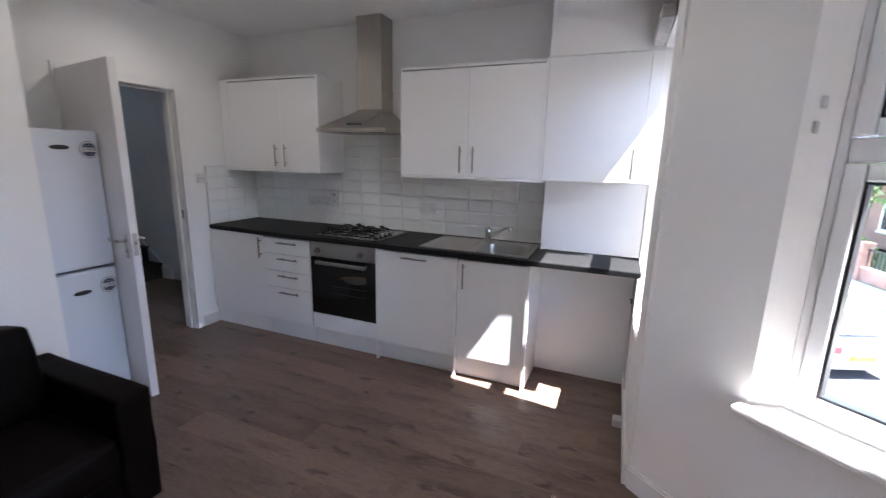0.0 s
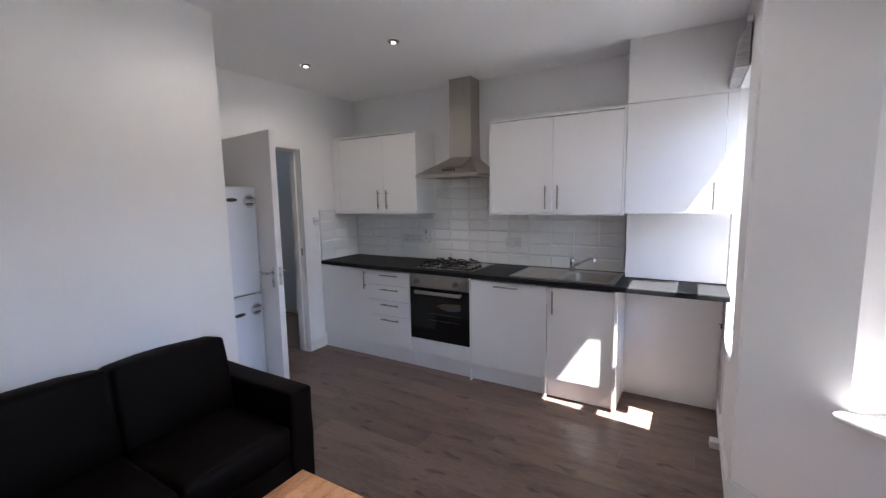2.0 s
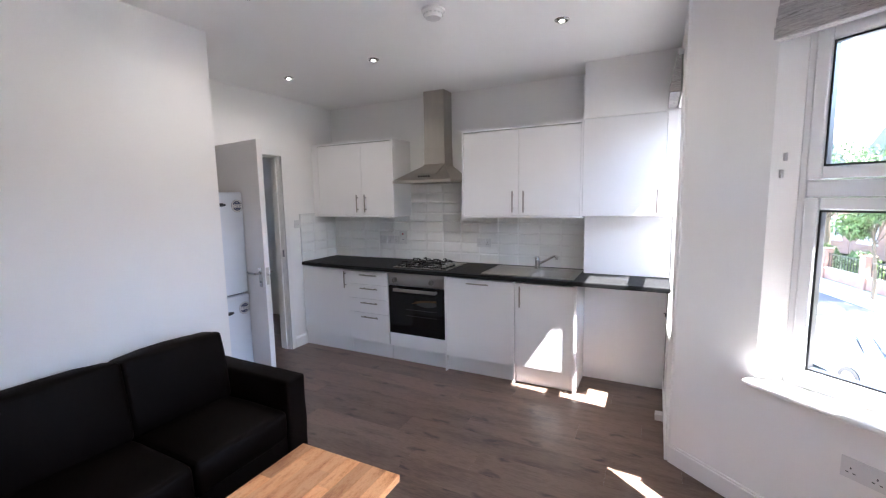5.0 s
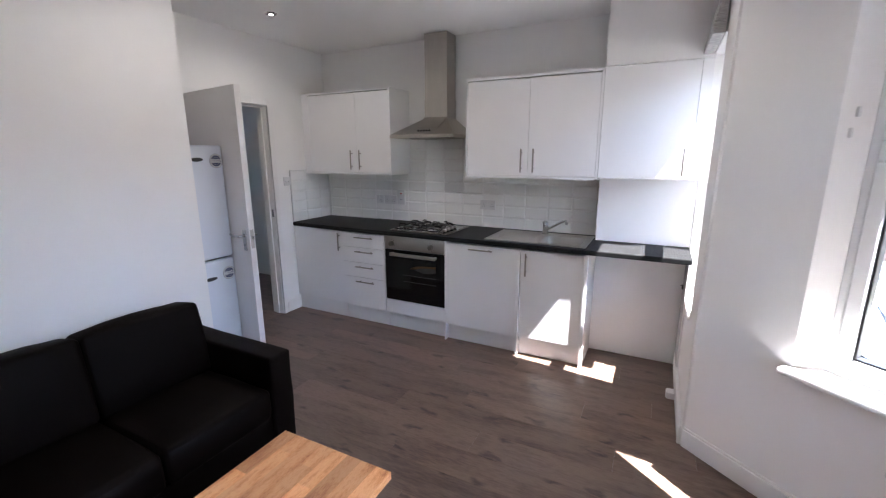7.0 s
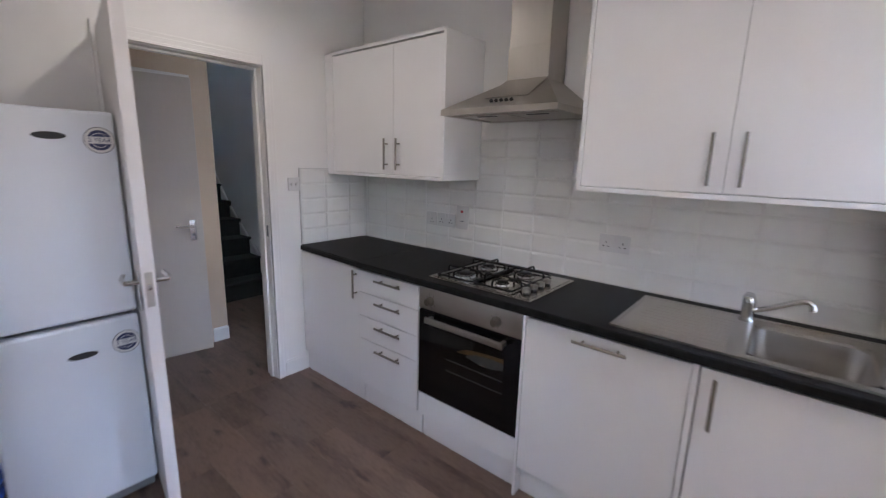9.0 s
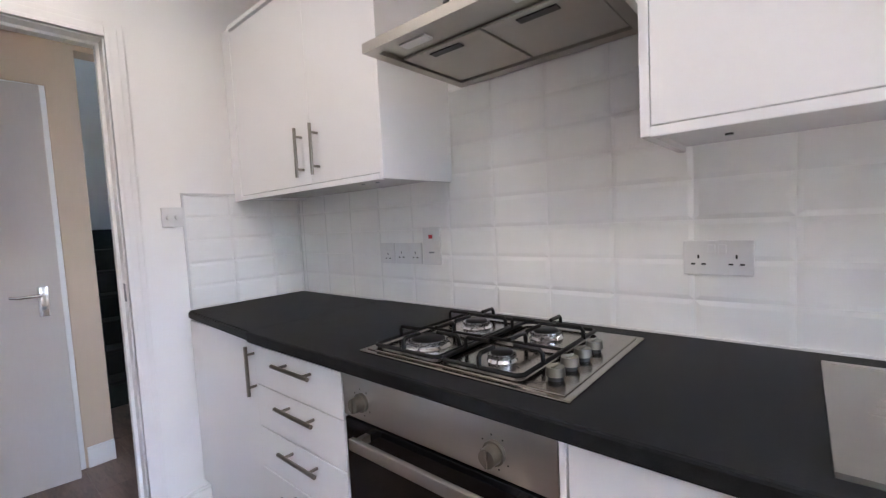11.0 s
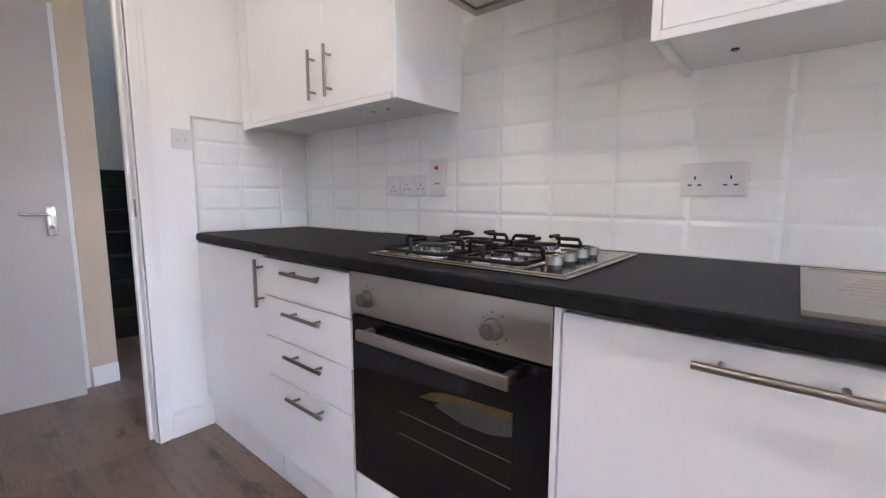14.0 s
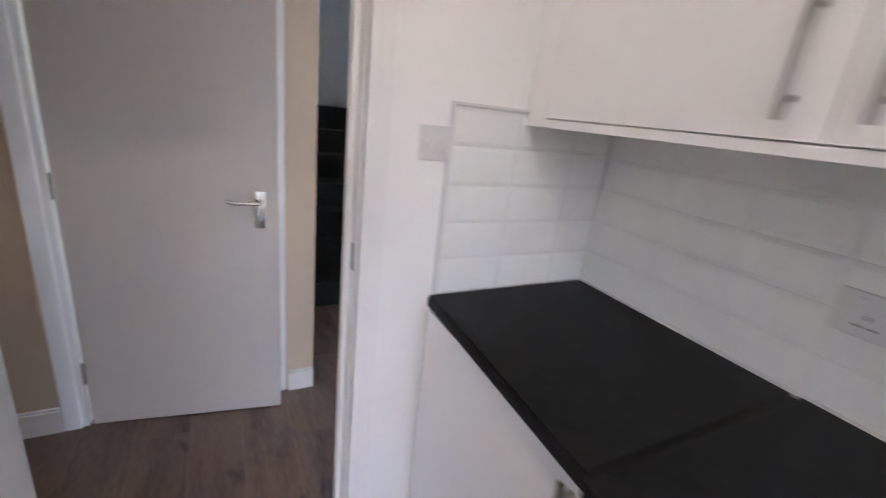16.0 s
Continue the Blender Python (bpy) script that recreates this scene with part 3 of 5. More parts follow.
for sx in (-1.99, -1.77):
    x0, x1, y0, y1 = sx - 0.104, sx + 0.104, hy0 + 0.03, hy1 - 0.03
    if sx > -1.8:
        x1 = sx + 0.098
    bm = bmesh.new()
    tube(bm, [(x0 + 0.01, y0, HZ + 0.008), (x1 - 0.01, y0, HZ + 0.008), (x1, y0 + 0.01, HZ + 0.008), (x1, y1 - 0.01, HZ + 0.008), (x1 - 0.01, y1, HZ + 0.008), (x0 + 0.01, y1, HZ + 0.008), (x0, y1 - 0.01, HZ + 0.008), (x0, y0 + 0.01, HZ + 0.008), (x0 + 0.01, y0, HZ + 0.008)], 0.0052, 8)
    part("pan_support", bm, IRON, hb, "black wire pan support")
    ym = (y0 + y1) / 2
    fingers = []
    for by in (2.69, 2.90):
        for dx, dy in ((-1, 0), (1, 0), (0, -1), (0, 1)):
            e = (sx + dx * 0.1, by + dy * 0.1)
            if dy:
                e = (sx, y0 if by < ym and dy < 0 else y1 if by > ym and dy > 0 else ym)
            fingers.append((e, (sx + dx * 0.032, by + dy * 0.032)))
    for e, i in fingers:
        bm = bmesh.new()
        E0, I0 = Vector((*e, 0)), Vector((*i, 0))
        dd = (I0 - E0).normalized()
        tube(bm, [E0 + Vector((0, 0, HZ + 0.008)), E0 + Vector((0, 0, HZ + 0.028)) + dd * 0.001, E0 + dd * 0.007 + Vector((0, 0, HZ + 0.036)), I0 + Vector((0, 0, HZ + 0.036))], 0.0052, 8)
        part("support_finger", bm, IRON, hb)
    bm = bmesh.new()
    cyl(bm, (x0, ym, HZ + 0.008), (x1, ym, HZ + 0.008), 0.004, 8)
    part("support_bar", bm, IRON, hb)
for i in range(4):
    ky = 2.645 + i * 0.066
    kx = -1.622
    bm = bmesh.new()
    cyl(bm, (kx, ky, HZ), (kx, ky, HZ + 0.009), 0.015, 20)
    k0 = part("knob", bm, BLACK, hb)
    bm = bmesh.new()
    cyl(bm, (kx, ky, HZ + 0.009), (kx, ky, HZ + 0.026), 0.019, 24, 0.0175)
    box(bm, kx - 0.003, kx + 0.003, ky - 0.014, ky + 0.014, HZ + 0.025, HZ + 0.029, 0.001)
    part("knob_cap", bm, KNOB, k0, "satin metal knob cap")

# ---- wall units ----
WB, WTOP, WFRONT = 1.345, 2.095, 2.785


def wall_unit(name, x0, x1, split, handles, label):
    u = thing(name, ((x0 + x1) / 2, 2.95, WB), label, "cabinet", "fitted wall units")
    part("body", B((x0, x1, WFRONT + 0.02, BACK - 0.002, WB + 0.0315, WTOP - 0.018)), CARC, u, smooth=False)
    part("side_panel", B((x0 - 0.018, x0 - 0.0005, WFRONT - 0.002, BACK - 0.002, WB + 0.002, WTOP, 0.0015)), UNIT, u)
    part("side_panel", B((x1 + 0.0005, x1 + 0.018, WFRONT - 0.002, BACK - 0.002, WB + 0.002, WTOP, 0.0015)), UNIT, u)
    part("top_board", B((x0, x1, WFRONT - 0.006, BACK - 0.002, WTOP - 0.016, WTOP + 0.002, 0.0015)), UNIT, u)
    part("bottom_board", B((x0, x1, WFRONT + 0.018, BACK - 0.002, WB + 0.015, WB + 0.031, 0.0015)), UNIT, u)
    part("pelmet", B((x0, x1, WFRONT - 0.006, WFRONT + 0.0175, WB, WB + 0.019, 0.0015)), UNIT, u)
    for (p, q), hx in zip(((x0, split), (split, x1)), handles):
        d = part("door", B((p + 0.0008, q - 0.0008, WFRONT, WFRONT + 0.018, WB + 0.022, WTOP - 0.024, 0.002)), UNIT, u)
        bar_handle(d, (hx, WFRONT, 1.392), (hx, WFRONT, 1.568), OUT)
    return u


wall_unit("wall_cabinet", -3.165, -2.243, -2.605, (-2.655, -2.556), "white gloss two-door wall cabinet beside the cooker hood")
wall_unit("wall_cabinet", -1.482, -0.49, -0.984, (-1.031, -0.937), "white gloss two-door wall cabinet above the sink")
solid("filler_strip", B((LEFT + 0.001, -3.184, WFRONT + 0.005, WFRONT + 0.023, WB, WTOP)), UNIT, "narrow white filler beside the wall cabinet", "panel")
for hx in (-2.5, -2.42):
    bm = bmesh.new()
    cyl(bm, (hx, 2.93, WB + 0.011), (hx, 2.93, WB + 0.017), 0.007, 12)
    solid("cover_cap", bm, GREY, "small round screw cover under the wall cabinet", "cap", group="caps under the wall cabinet")
bm = bmesh.new()
cyl(bm, (-1.38, 2.98, WB + 0.011), (-1.38, 2.98, WB + 0.017), 0.008, 12)
solid("cover_cap", bm, BLACK, "small black screw hole cover under the wall cabinet", "cap")

# boiler cupboard with boxing above and board below
bc = thing("boiler_cupboard", (-0.17, 2.95, WB), "white full-width cupboard boxed in above the worktop end", "cabinet")
part("boxing", B((-0.471, W1X - 0.002, WFRONT - 0.002, BACK - 0.002, WTOP + 0.008, CEIL_Z - 0.002)), WALL, bc, "white painted boxing", smooth=False)
part("side", B((-0.471, -0.455, WFRONT + 0.001, BACK - 0.002, 1.36, WTOP + 0.003)), UNIT, bc)
part("side", B((0.1, 0.116, WFRONT + 0.001, BACK - 0.002, 1.36, WTOP + 0.003)), UNIT, bc)
part("bottom", B((-0.454, 0.099, WFRONT + 0.02, BACK - 0.002, 1.36, 1.376)), UNIT, bc)
d = part("door", B((-0.469, 0.096, WFRONT - 0.004, WFRONT + 0.016, 1.362, WTOP + 0.005, 0.002)), UNIT, bc)
part("filler", B((0.0985, W1X - 0.002, WFRONT - 0.002, WFRONT + 0.0005, 1.362, WTOP + 0.006), (0.1165, W1X - 0.002, WFRONT + 0.0005, WFRONT + 0.016, 1.362, WTOP + 0.006)), UNIT, bc)
bar_handle(d, (0.05, WFRONT - 0.004, 1.385), (0.05, WFRONT - 0.004, 1.56), OUT)
solid("splash_board", B((-0.468, W1X - 0.004, 2.91, 2.93, TOPZ + 0.001, 1.359)), UNIT, "glossy white splashback board below the boiler cupboard", "panel")

# cooker hood
hd = thing("cooker_hood", (-1.81, 2.87, 1.62), "stainless steel chimney cooker hood above the hob", "cooker hood")
x0, x1, y0 = -2.157, -1.557, 2.672
cx0, cx1, cy0 = -1.964, -1.744, 2.94
z0, z1, z2 = 1.662, 1.688, 1.832
bm = bmesh.new()
lo = [bm.verts.new(v) for v in ((x0, y0, z0), (x1, y0, z0), (x1, BACK - 0.012, z0), (x0, BACK - 0.012, z0))]
mid = [bm.verts.new(v) for v in ((x0, y0, z1), (x1, y0, z1), (x1, BACK - 0.012, z1), (x0, BACK - 0.012, z1))]
up = [bm.verts.new(v) for v in ((cx0 - 0.004, cy0 - 0.004, z2), (cx1 + 0.004, cy0 - 0.004, z2), (cx1 + 0.004, BACK - 0.012, z2), (cx0 - 0.004, BACK - 0.012, z2))]
for p, q in ((lo, mid), (mid, up)):
    for k in range(4):
        bm.faces.new((p[k], p[(k + 1) % 4], q[(k + 1) % 4], q[k]))
bm.faces.new(up)
ins = [bm.verts.new(v) for v in ((x0 + 0.03, y0 + 0.03, z0), (x1 - 0.03, y0 + 0.03, z0), (x1 - 0.03, BACK - 0.05, z0), (x0 + 0.03, BACK - 0.05, z0))]
deep = [bm.verts.new(v.co + Vector((0, 0, 0.012))) for v in ins]
for p, q in ((lo, ins), (ins, deep)):
    for k in range(4):
        bm.faces.new((p[k], p[(k + 1) % 4], q[(k + 1) % 4], q[k]))
bm.faces.new(deep)
bmesh.ops.recalc_face_normals(bm, faces=bm.faces[:])
part("canopy", bm, STEEL, hd, smooth=False)
part("chimney", B((cx0, cx1, cy0, BACK - 0.003, z2 - 0.004, 1.99, 0.002)), STEEL, hd)
part("chimney", B((cx0 + 0.003, cx1 - 0.003, cy0 + 0.003, BACK - 0.003, 1.99, CEIL_Z - 0.001, 0.002)), STEEL, hd)
for p, q in ((x0 + 0.035, -1.861), (-1.853, x1 - 0.035)):
    f = part("filter", B((p, q, y0 + 0.12, BACK - 0.06, z0 + 0.004, z0 + 0.011, 0.002)), STEEL, hd, "grey metal mesh grease filter")
    part("filter_catch", B(((p + q) / 2 - 0.05, (p + q) / 2 + 0.05, y0 + 0.14, y0 + 0.165, z0 + 0.0015, z0 + 0.004)), BLACK, f)
for lx in (-2.02, -1.69):
    part("hood_lamp", B((lx - 0.045, lx + 0.045, y0 + 0.045, y0 + 0.08, z0 + 0.005, z0 + 0.011, 0.002)), PLAST, hd, "unlit lamp cover")
# raised plate running from the chimney down the canopy, with the buttons below it
def slope_y(z):
    return y0 + (cy0 - 0.004 - y0) * (z - z1) / (z2 - z1)


bm = bmesh.new()
za, zb = z1 + 0.052, z2 + 0.012
vs = [bm.verts.new(v) for v in ((cx0, slope_y(za) - 0.007, za), (cx1, slope_y(za) - 0.007, za), (cx1, cy0 - 0.003, zb), (cx0, cy0 - 0.003, zb), (cx0, slope_y(za) + 0.004, za - 0.001), (cx1, slope_y(za) + 0.004, za - 0.001), (cx1, cy0 + 0.006, z2 - 0.004), (cx0, cy0 + 0.006, z2 - 0.004))]
for q in ((0, 1, 2, 3), (4, 5, 1, 0), (1, 5, 6, 2), (4, 0, 3, 7), (3, 2, 6, 7), (5, 4, 7, 6)):
    bm.faces.new([vs[k] for k in q])
bmesh.ops.recalc_face_normals(bm, faces=bm.faces[:])
part("front_plate", bm, STEEL, hd, "raised steel plate on the canopy", smooth=False)
for k in range(5):
    bx = -1.902 + k * 0.026
    zc = z1 + 0.028
    bm = bmesh.new()
    cyl(bm, (bx, slope_y(zc) + 0.004, zc - 0.002), (bx, slope_y(zc) - 0.007, zc + 0.006), 0.008, 14)
    part("button", bm, BLACK, hd)

# ---- sockets and switches ----
def plate(name, x0, x1, z0, z1, label, rockers=(), pins=(), face="y", at=BACK - 0.009, group=""):
    t = thing(name, ((x0 + x1) / 2, at, z0) if face == "y" else (at, (x0 + x1) / 2, z0), label, "socket" if "socket" in name else "switch", group)
    def bx(bm, a, b, c, d, o0, o1, bev=0.0):
        if face == "y":
            box(bm, a, b, at - o1, at - o0, c, d, bev)
        else:
            box(bm, at + o0, at + o1, a, b, c, d, bev)
    bm = bmesh.new()
    bx(bm, x0, x1, z0, z1, 0, 0.009, 0.0025)
    part("faceplate", bm, PLAST, t)
    for a, b, c, d in rockers:
        bm = bmesh.new()
        bx(bm, a, b, c, d, 0.008, 0.0125, 0.001)
        part("rocker", bm, PLAST, t)
    for px, pz in pins:
        for dx, dz, w, hh in ((0, 0.009, 0.002, 0.0045), (-0.011, -0.009, 0.0045, 0.002), (0.011, -0.009, 0.0045, 0.002)):
            bm = bmesh.new()
            bx(bm, px + dx - w, px + dx + w, pz + dz - hh, pz + dz + hh, 0.0088, 0.0094)
            part("pin_hole", bm, BLACK, t)
    return t


def twin(x0, z0, label):
    return plate("double_socket", x0, x0 + 0.143, z0, z0 + 0.084, label, [(x0 + 0.053, x0 + 0.068, z0 + 0.052, z0 + 0.074), (x0 + 0.075, x0 + 0.09, z0 + 0.052, z0 + 0.074)], [(x0 + 0.033, z0 + 0.036), (x0 + 0.11, z0 + 0.036)], group="sockets on the tiles")


twin(-1.490, 1.046, "white double power socket on white tiles")
twin(-2.526, 1.046, "white double power socket on white tiles")
plate("single_socket", -2.622, -2.536, 1.046, 1.130, "white single power socket on white tiles", [(-2.598, -2.585, 1.098, 1.12)], [(-2.573, 1.076)], group="sockets on the tiles")
t = plate("cooker_switch", -2.372, -2.286, 1.046, 1.189, "white cooker switch with a red neon on tiles", [(-2.345, -2.313, 1.125, 1.165)])
part("neon", B((-2.338, -2.32, BACK - 0.0225, BACK - 0.02, 1.146, 1.16)), PINK, t, "red indicator")
part("mark", B((-2.342, -2.316, BACK - 0.0186, BACK - 0.0178, 1.09, 1.096)), GREY, t)
t = plate("light_switch", 2.49, 2.573, 1.24, 1.322, "white dimmer switch plate with two knobs beside the door", face="x", at=LEFT + 0.0005)
for ky in (2.515, 2.547):
    bm = bmesh.new()
    cyl(bm, (LEFT + 0.009, ky, 1.28), (LEFT + 0.022, ky, 1.28), 0.011, 16, 0.01)
    part("dimmer_knob", bm, PLAST, t)

# ---- hall door and frame ----
fr = thing("door_frame_1", (LEFT - 0.06, 2.0, 0), "white gloss painted door frame with moulded architrave", "door frame", kind="structure")
for y0, y1 in ((D0 - 0.03, D0), (D1, D1 + 0.03)):
    part("jamb", B((LEFT - TH - 0.004, LEFT + 0.004, y0, y1, 0.001, DH + 0.03, 0.002)), TRIM, fr)
part("head", B((LEFT - TH - 0.004, LEFT + 0.004, D0, D1, DH, DH + 0.03, 0.002)), TRIM, fr)
part("stop", B((LEFT - 0.075, LEFT - 0.045, D1 - 0.012, D1, 0.001, DH, 0.002)), TRIM, fr)
part("stop", B((LEFT - 0.075, LEFT - 0.045, D0, D1 - 0.012, DH - 0.012, DH, 0.002)), TRIM, fr)
for side, xx in ((1, LEFT), (-1, LEFT - TH)):
    for step, (w, pr) in enumerate(((0.06, 0.012), (0.04, 0.018), (0.014, 0.021))):
        xa, xb = (xx + 0.0005, xx + pr) if side > 0 else (xx - pr, xx - 0.0005)
        for y0, y1, z0, z1 in ((D1 + 0.006, D1 + 0.006 + w, 0.001, DH + 0.006 + w), (D0 - 0.006 - w, D0 - 0.006, 0.001, DH + 0.006 + w), (D0 - 0.006, D1 + 0.006, DH + 0.006, DH + 0.006 + w)):
            part("architrave", B((xa, xb, y0, y1, z0, z1, 0.002)), TRIM, fr)
part("strike_plate", B((LEFT - 0.03, LEFT - 0.008, D1 - 0.0015, D1 + 0.001, 0.96, 1.03)), GREY, fr, "dull metal strike plate")

HINGE = Matrix.Translation((LEFT + 0.012, D0 - 0.008, 0)) @ Matrix.Rotation(radians(-9.0), 4, "Z")


def lever_set(parent, m, u, z, side, bathroom=False):
    """A lever handle on a long back plate, on face v = side."""
    s = 1 if side > 0 else -1
    v = side
    bm = bmesh.new()
    box(bm, u - 0.02, u + 0.02, v, v + s * 0.006, z - 0.085, z + 0.06, 0.0025, m)
    pl = part("back_plate", bm, CHROME, parent, "polished chrome lever handle plate")
    bm = bmesh.new()
    vs = cyl(bm, (u, v + s * 0.006, z + 0.02), (u, v + s * 0.045, z + 0.02), 0.009, 14)
    n0 = len(bm.verts)
    tube(bm, [(u, v + s * 0.045, z + 0.02), (u - 0.03, v + s * 0.05, z + 0.021), (u - 0.075, v + s * 0.05, z + 0.019), (u - 0.11, v + s * 0.043, z + 0.024)], 0.008, 10)
    bmesh.ops.transform(bm, matrix=m, verts=bm.verts[:])
    part("lever", bm, CHROME, pl)
    bm = bmesh.new()
    cyl(bm, (u, v + s * 0.005, z - 0.045), (u, v + s * 0.008, z - 0.045), 0.009, 12)
    bmesh.ops.transform(bm, matrix=m, verts=bm.verts[:])
    part("keyhole", bm, GREY, pl)


dr = thing("door_1", (LEFT + 0.3, D0 - 0.03, 0.006), "plain white flush interior door standing open", "door", kind="structure")
LEAF_W = 0.725
bm = bmesh.new()
box(bm, 0, LEAF_W, -0.042, 0, 0.008, 1.968, 0.002, HINGE)
leaf = part("leaf", bm, DOORP, dr)
lever_set(leaf, HINGE, LEAF_W - 0.055, 0.965, 0.0005)
lever_set(leaf, HINGE, LEAF_W - 0.055, 0.965, -0.0425)
bm = bmesh.new()
box(bm, LEAF_W - 0.0005, LEAF_W + 0.0015, -0.033, -0.009, 0.90, 1.03, m=HINGE)
part("latch_plate", bm, STEELH, leaf, "steel latch plate on the door edge")
bm = bmesh.new()
box(bm, LEAF_W, LEAF_W + 0.01, -0.027, -0.015, 0.965, 0.985, 0.002, HINGE)
part("latch", bm, CHROME, leaf)
for z in (0.2, 1.0, 1.75):
    bm = bmesh.new()
    cyl(bm, (0, 0.004, z - 0.04), (0, 0.004, z + 0.04), 0.006, 10)
    bmesh.ops.transform(bm, matrix=HINGE, verts=bm.verts[:])
    part("hinge", bm, STEELH, leaf)

# ---- fridge ----
fg = thing("fridge_freezer", (-3.0, 1.29, 0), "white fridge freezer with two doors and round stickers", "fridge freezer")
FX, FY0, FY1 = -2.76, 1.075, 1.523
part("body", B((LEFT + 0.01, FX - 0.058, FY0 + 0.004, FY1 - 0.004, 0.012, 1.585, 0.006)), ENAMEL, fg)
part("gasket", B((FX - 0.062, FX - 0.05, FY0 + 0.01, FY1 - 0.01, 0.06, 1.57)), GREY, fg)
part("kick_plate", B((LEFT + 0.05, FX - 0.03, FY0 + 0.01, FY1 - 0.01, 0.012, 0.055)), GREY, fg)
for z0, z1, bz, sz in ((0.06, 0.812, 0.692, 0.708), (0.828, 1.592, 1.50, 1.49)):
    d = part("door", B((FX - 0.052, FX, FY0, FY1, z0, z1, 0.012)), ENAMEL, fg)
    bm = bmesh.new()
    cyl(bm, (FX - 0.001, 1.335, bz), (FX + 0.002, 1.335, bz), 0.045, 28)
    bmesh.ops.scale(bm, vec=(1, 1, 0.28), space=Matrix.Translation((-FX, -1.335, -bz)), verts=bm.verts[:])
    part("badge", bm, BLACK, d, "dark oval badge")
    yc = 1.472
    for r, mt, o in ((0.047, GREY, 0.0008), (0.044, PLAST, 0.0012), (0.036, NAVY, 0.0016), (0.026, PLAST, 0.002), (0.024, NAVY, 0.0024)):
        bm = bmesh.new()
        cyl(bm, (FX - 0.001, yc, sz), (FX + o, yc, sz), r, 32)
        part("sticker", bm, mt, d, "round navy and white sticker")
    part("sticker_band", B((FX + 0.0005, FX + 0.003, yc - 0.04, yc + 0.04, sz - 0.012, sz + 0.012)), PLAST, d)
    cu = bpy.data.curves.new("sticker_text", "FONT")
    cu.body = "2 YEAR"
    cu.size = 0.022
    cu.align_x, cu.align_y = "CENTER", "CENTER"
    tob = new("sticker_text", cu)
    cu.materials.append(NAVY)
    tob.parent = d
    tob.matrix_basis = Matrix.Translation((FX + 0.0034, yc, sz)) @ Matrix.Rotation(radians(90), 4, "Z") @ Matrix.Rotation(radians(90), 4, "X")

bm = bmesh.new()
pts_ = random.Random(3)
for k in range(5):
    box(bm, -0.02, 0.02, -0.006, 0.006, -0.035, 0.035, 0.004, Matrix.Translation((FX - 0.05 + 0.006 * k, 1.063, 0.24 + 0.03 * k)) @ Euler((pts_.uniform(-0.5, 0.5), pts_.uniform(-0.6, 0.6), pts_.uniform(-0.3, 0.3))).to_matrix().to_4x4())
solid("plastic_wrap", bm, BLUE, "scrap of blue plastic caught beside the fridge freezer", "wrapping")

# ---- sofa ----
so = thing("sofa", (-1.95, 0.0, 0), "dark brown leather sofa with loose back cushions", "sofa")
SX0, SX1, SY1 = ALC + 0.02, -1.645, 0.968
SY0 = -0.815


def pillow(bm, x0, x1, y0, y1, z0, z1, puff=0.02, bevel=0.035, m=None):
    vs = box(bm, x0, x1, y0, y1, z0, z1, bevel, seg=3)
    res = bmesh.ops.subdivide_edges(bm, edges=list({e for v in vs if v.is_valid for e in v.link_edges}), cuts=3, use_grid_fill=True)
    c = Vector(((x0 + x1) / 2, (y0 + y1) / 2, (z0 + z1) / 2))
    h = Vector(((x1 - x0) / 2, (y1 - y0) / 2, (z1 - z0) / 2))
    for v in bm.verts:
        d = v.co - c
        u = Vector((d.x / h.x, d.y / h.y, d.z / h.z))
        for i in range(3):
            j, k = (i + 1) % 3, (i + 2) % 3
            if abs(u[i]) > 0.5:
                v.co[i] += math.copysign(puff * max(0, 1 - u[j] ** 2) * max(0, 1 - u[k] ** 2), u[i])
        v.co += Vector((noise.noise(v.co * 5), noise.noise(v.co * 5 + Vector((9, 0, 0))), noise.noise(v.co * 5 + Vector((0, 9, 0))))) * 0.006
    if m is not None:
        bmesh.ops.transform(bm, matrix=m, verts=bm.verts[:])


part("base", B((SX0 + 0.02, SX1 - 0.02, SY0 + 0.02, SY1 - 0.02, 0.09, 0.27, 0.015)), LEATH, so)
for y0, y1 in ((SY1 - 0.13, SY1), (SY0, SY0 + 0.13)):
    bm = bmesh.new()
    pillow(bm, SX0, SX1, y0, y1, 0.085, 0.58, 0.005, 0.016)
    part("arm", bm, LEATH, so)
bm = bmesh.new()
pillow(bm, SX0, SX0 + 0.16, SY0 + 0.131, SY1 - 0.131, 0.09, 0.66, 0.006, 0.03)
part("back", bm, LEATH, so)
cw = (SY1 - SY0 - 0.27) / 3
for k in range(3):
    y0, y1 = SY0 + 0.135 + k * cw + 0.003, SY0 + 0.135 + (k + 1) * cw - 0.003
    bm = bmesh.new()
    pillow(bm, SX0 + 0.14, SX1 + 0.005, y0, y1, 0.27, 0.43, 0.016, 0.03)
    part("seat_cushion", bm, LEATH, so)
    bm = bmesh.new()
    pillow(bm, SX0 + 0.1, SX0 + 0.27, y0, y1, 0.42, 0.79, 0.022, 0.02, m=Matrix.Translation((SX0 + 0.2, 0, 0.43)) @ Matrix.Rotation(radians(-9), 4, "Y") @ Matrix.Translation((-SX0 - 0.2, 0, -0.43)))
    part("back_cushion", bm, LEATH, so)
for x in (SX0 + 0.06, SX1 - 0.06):
    for y in (SY0 + 0.07, SY1 - 0.07):
        bm = bmesh.new()
        cyl(bm, (x, y, 0.001), (x, y, 0.09), 0.02, 14, 0.025)
        part("foot", bm, BLACK, so)

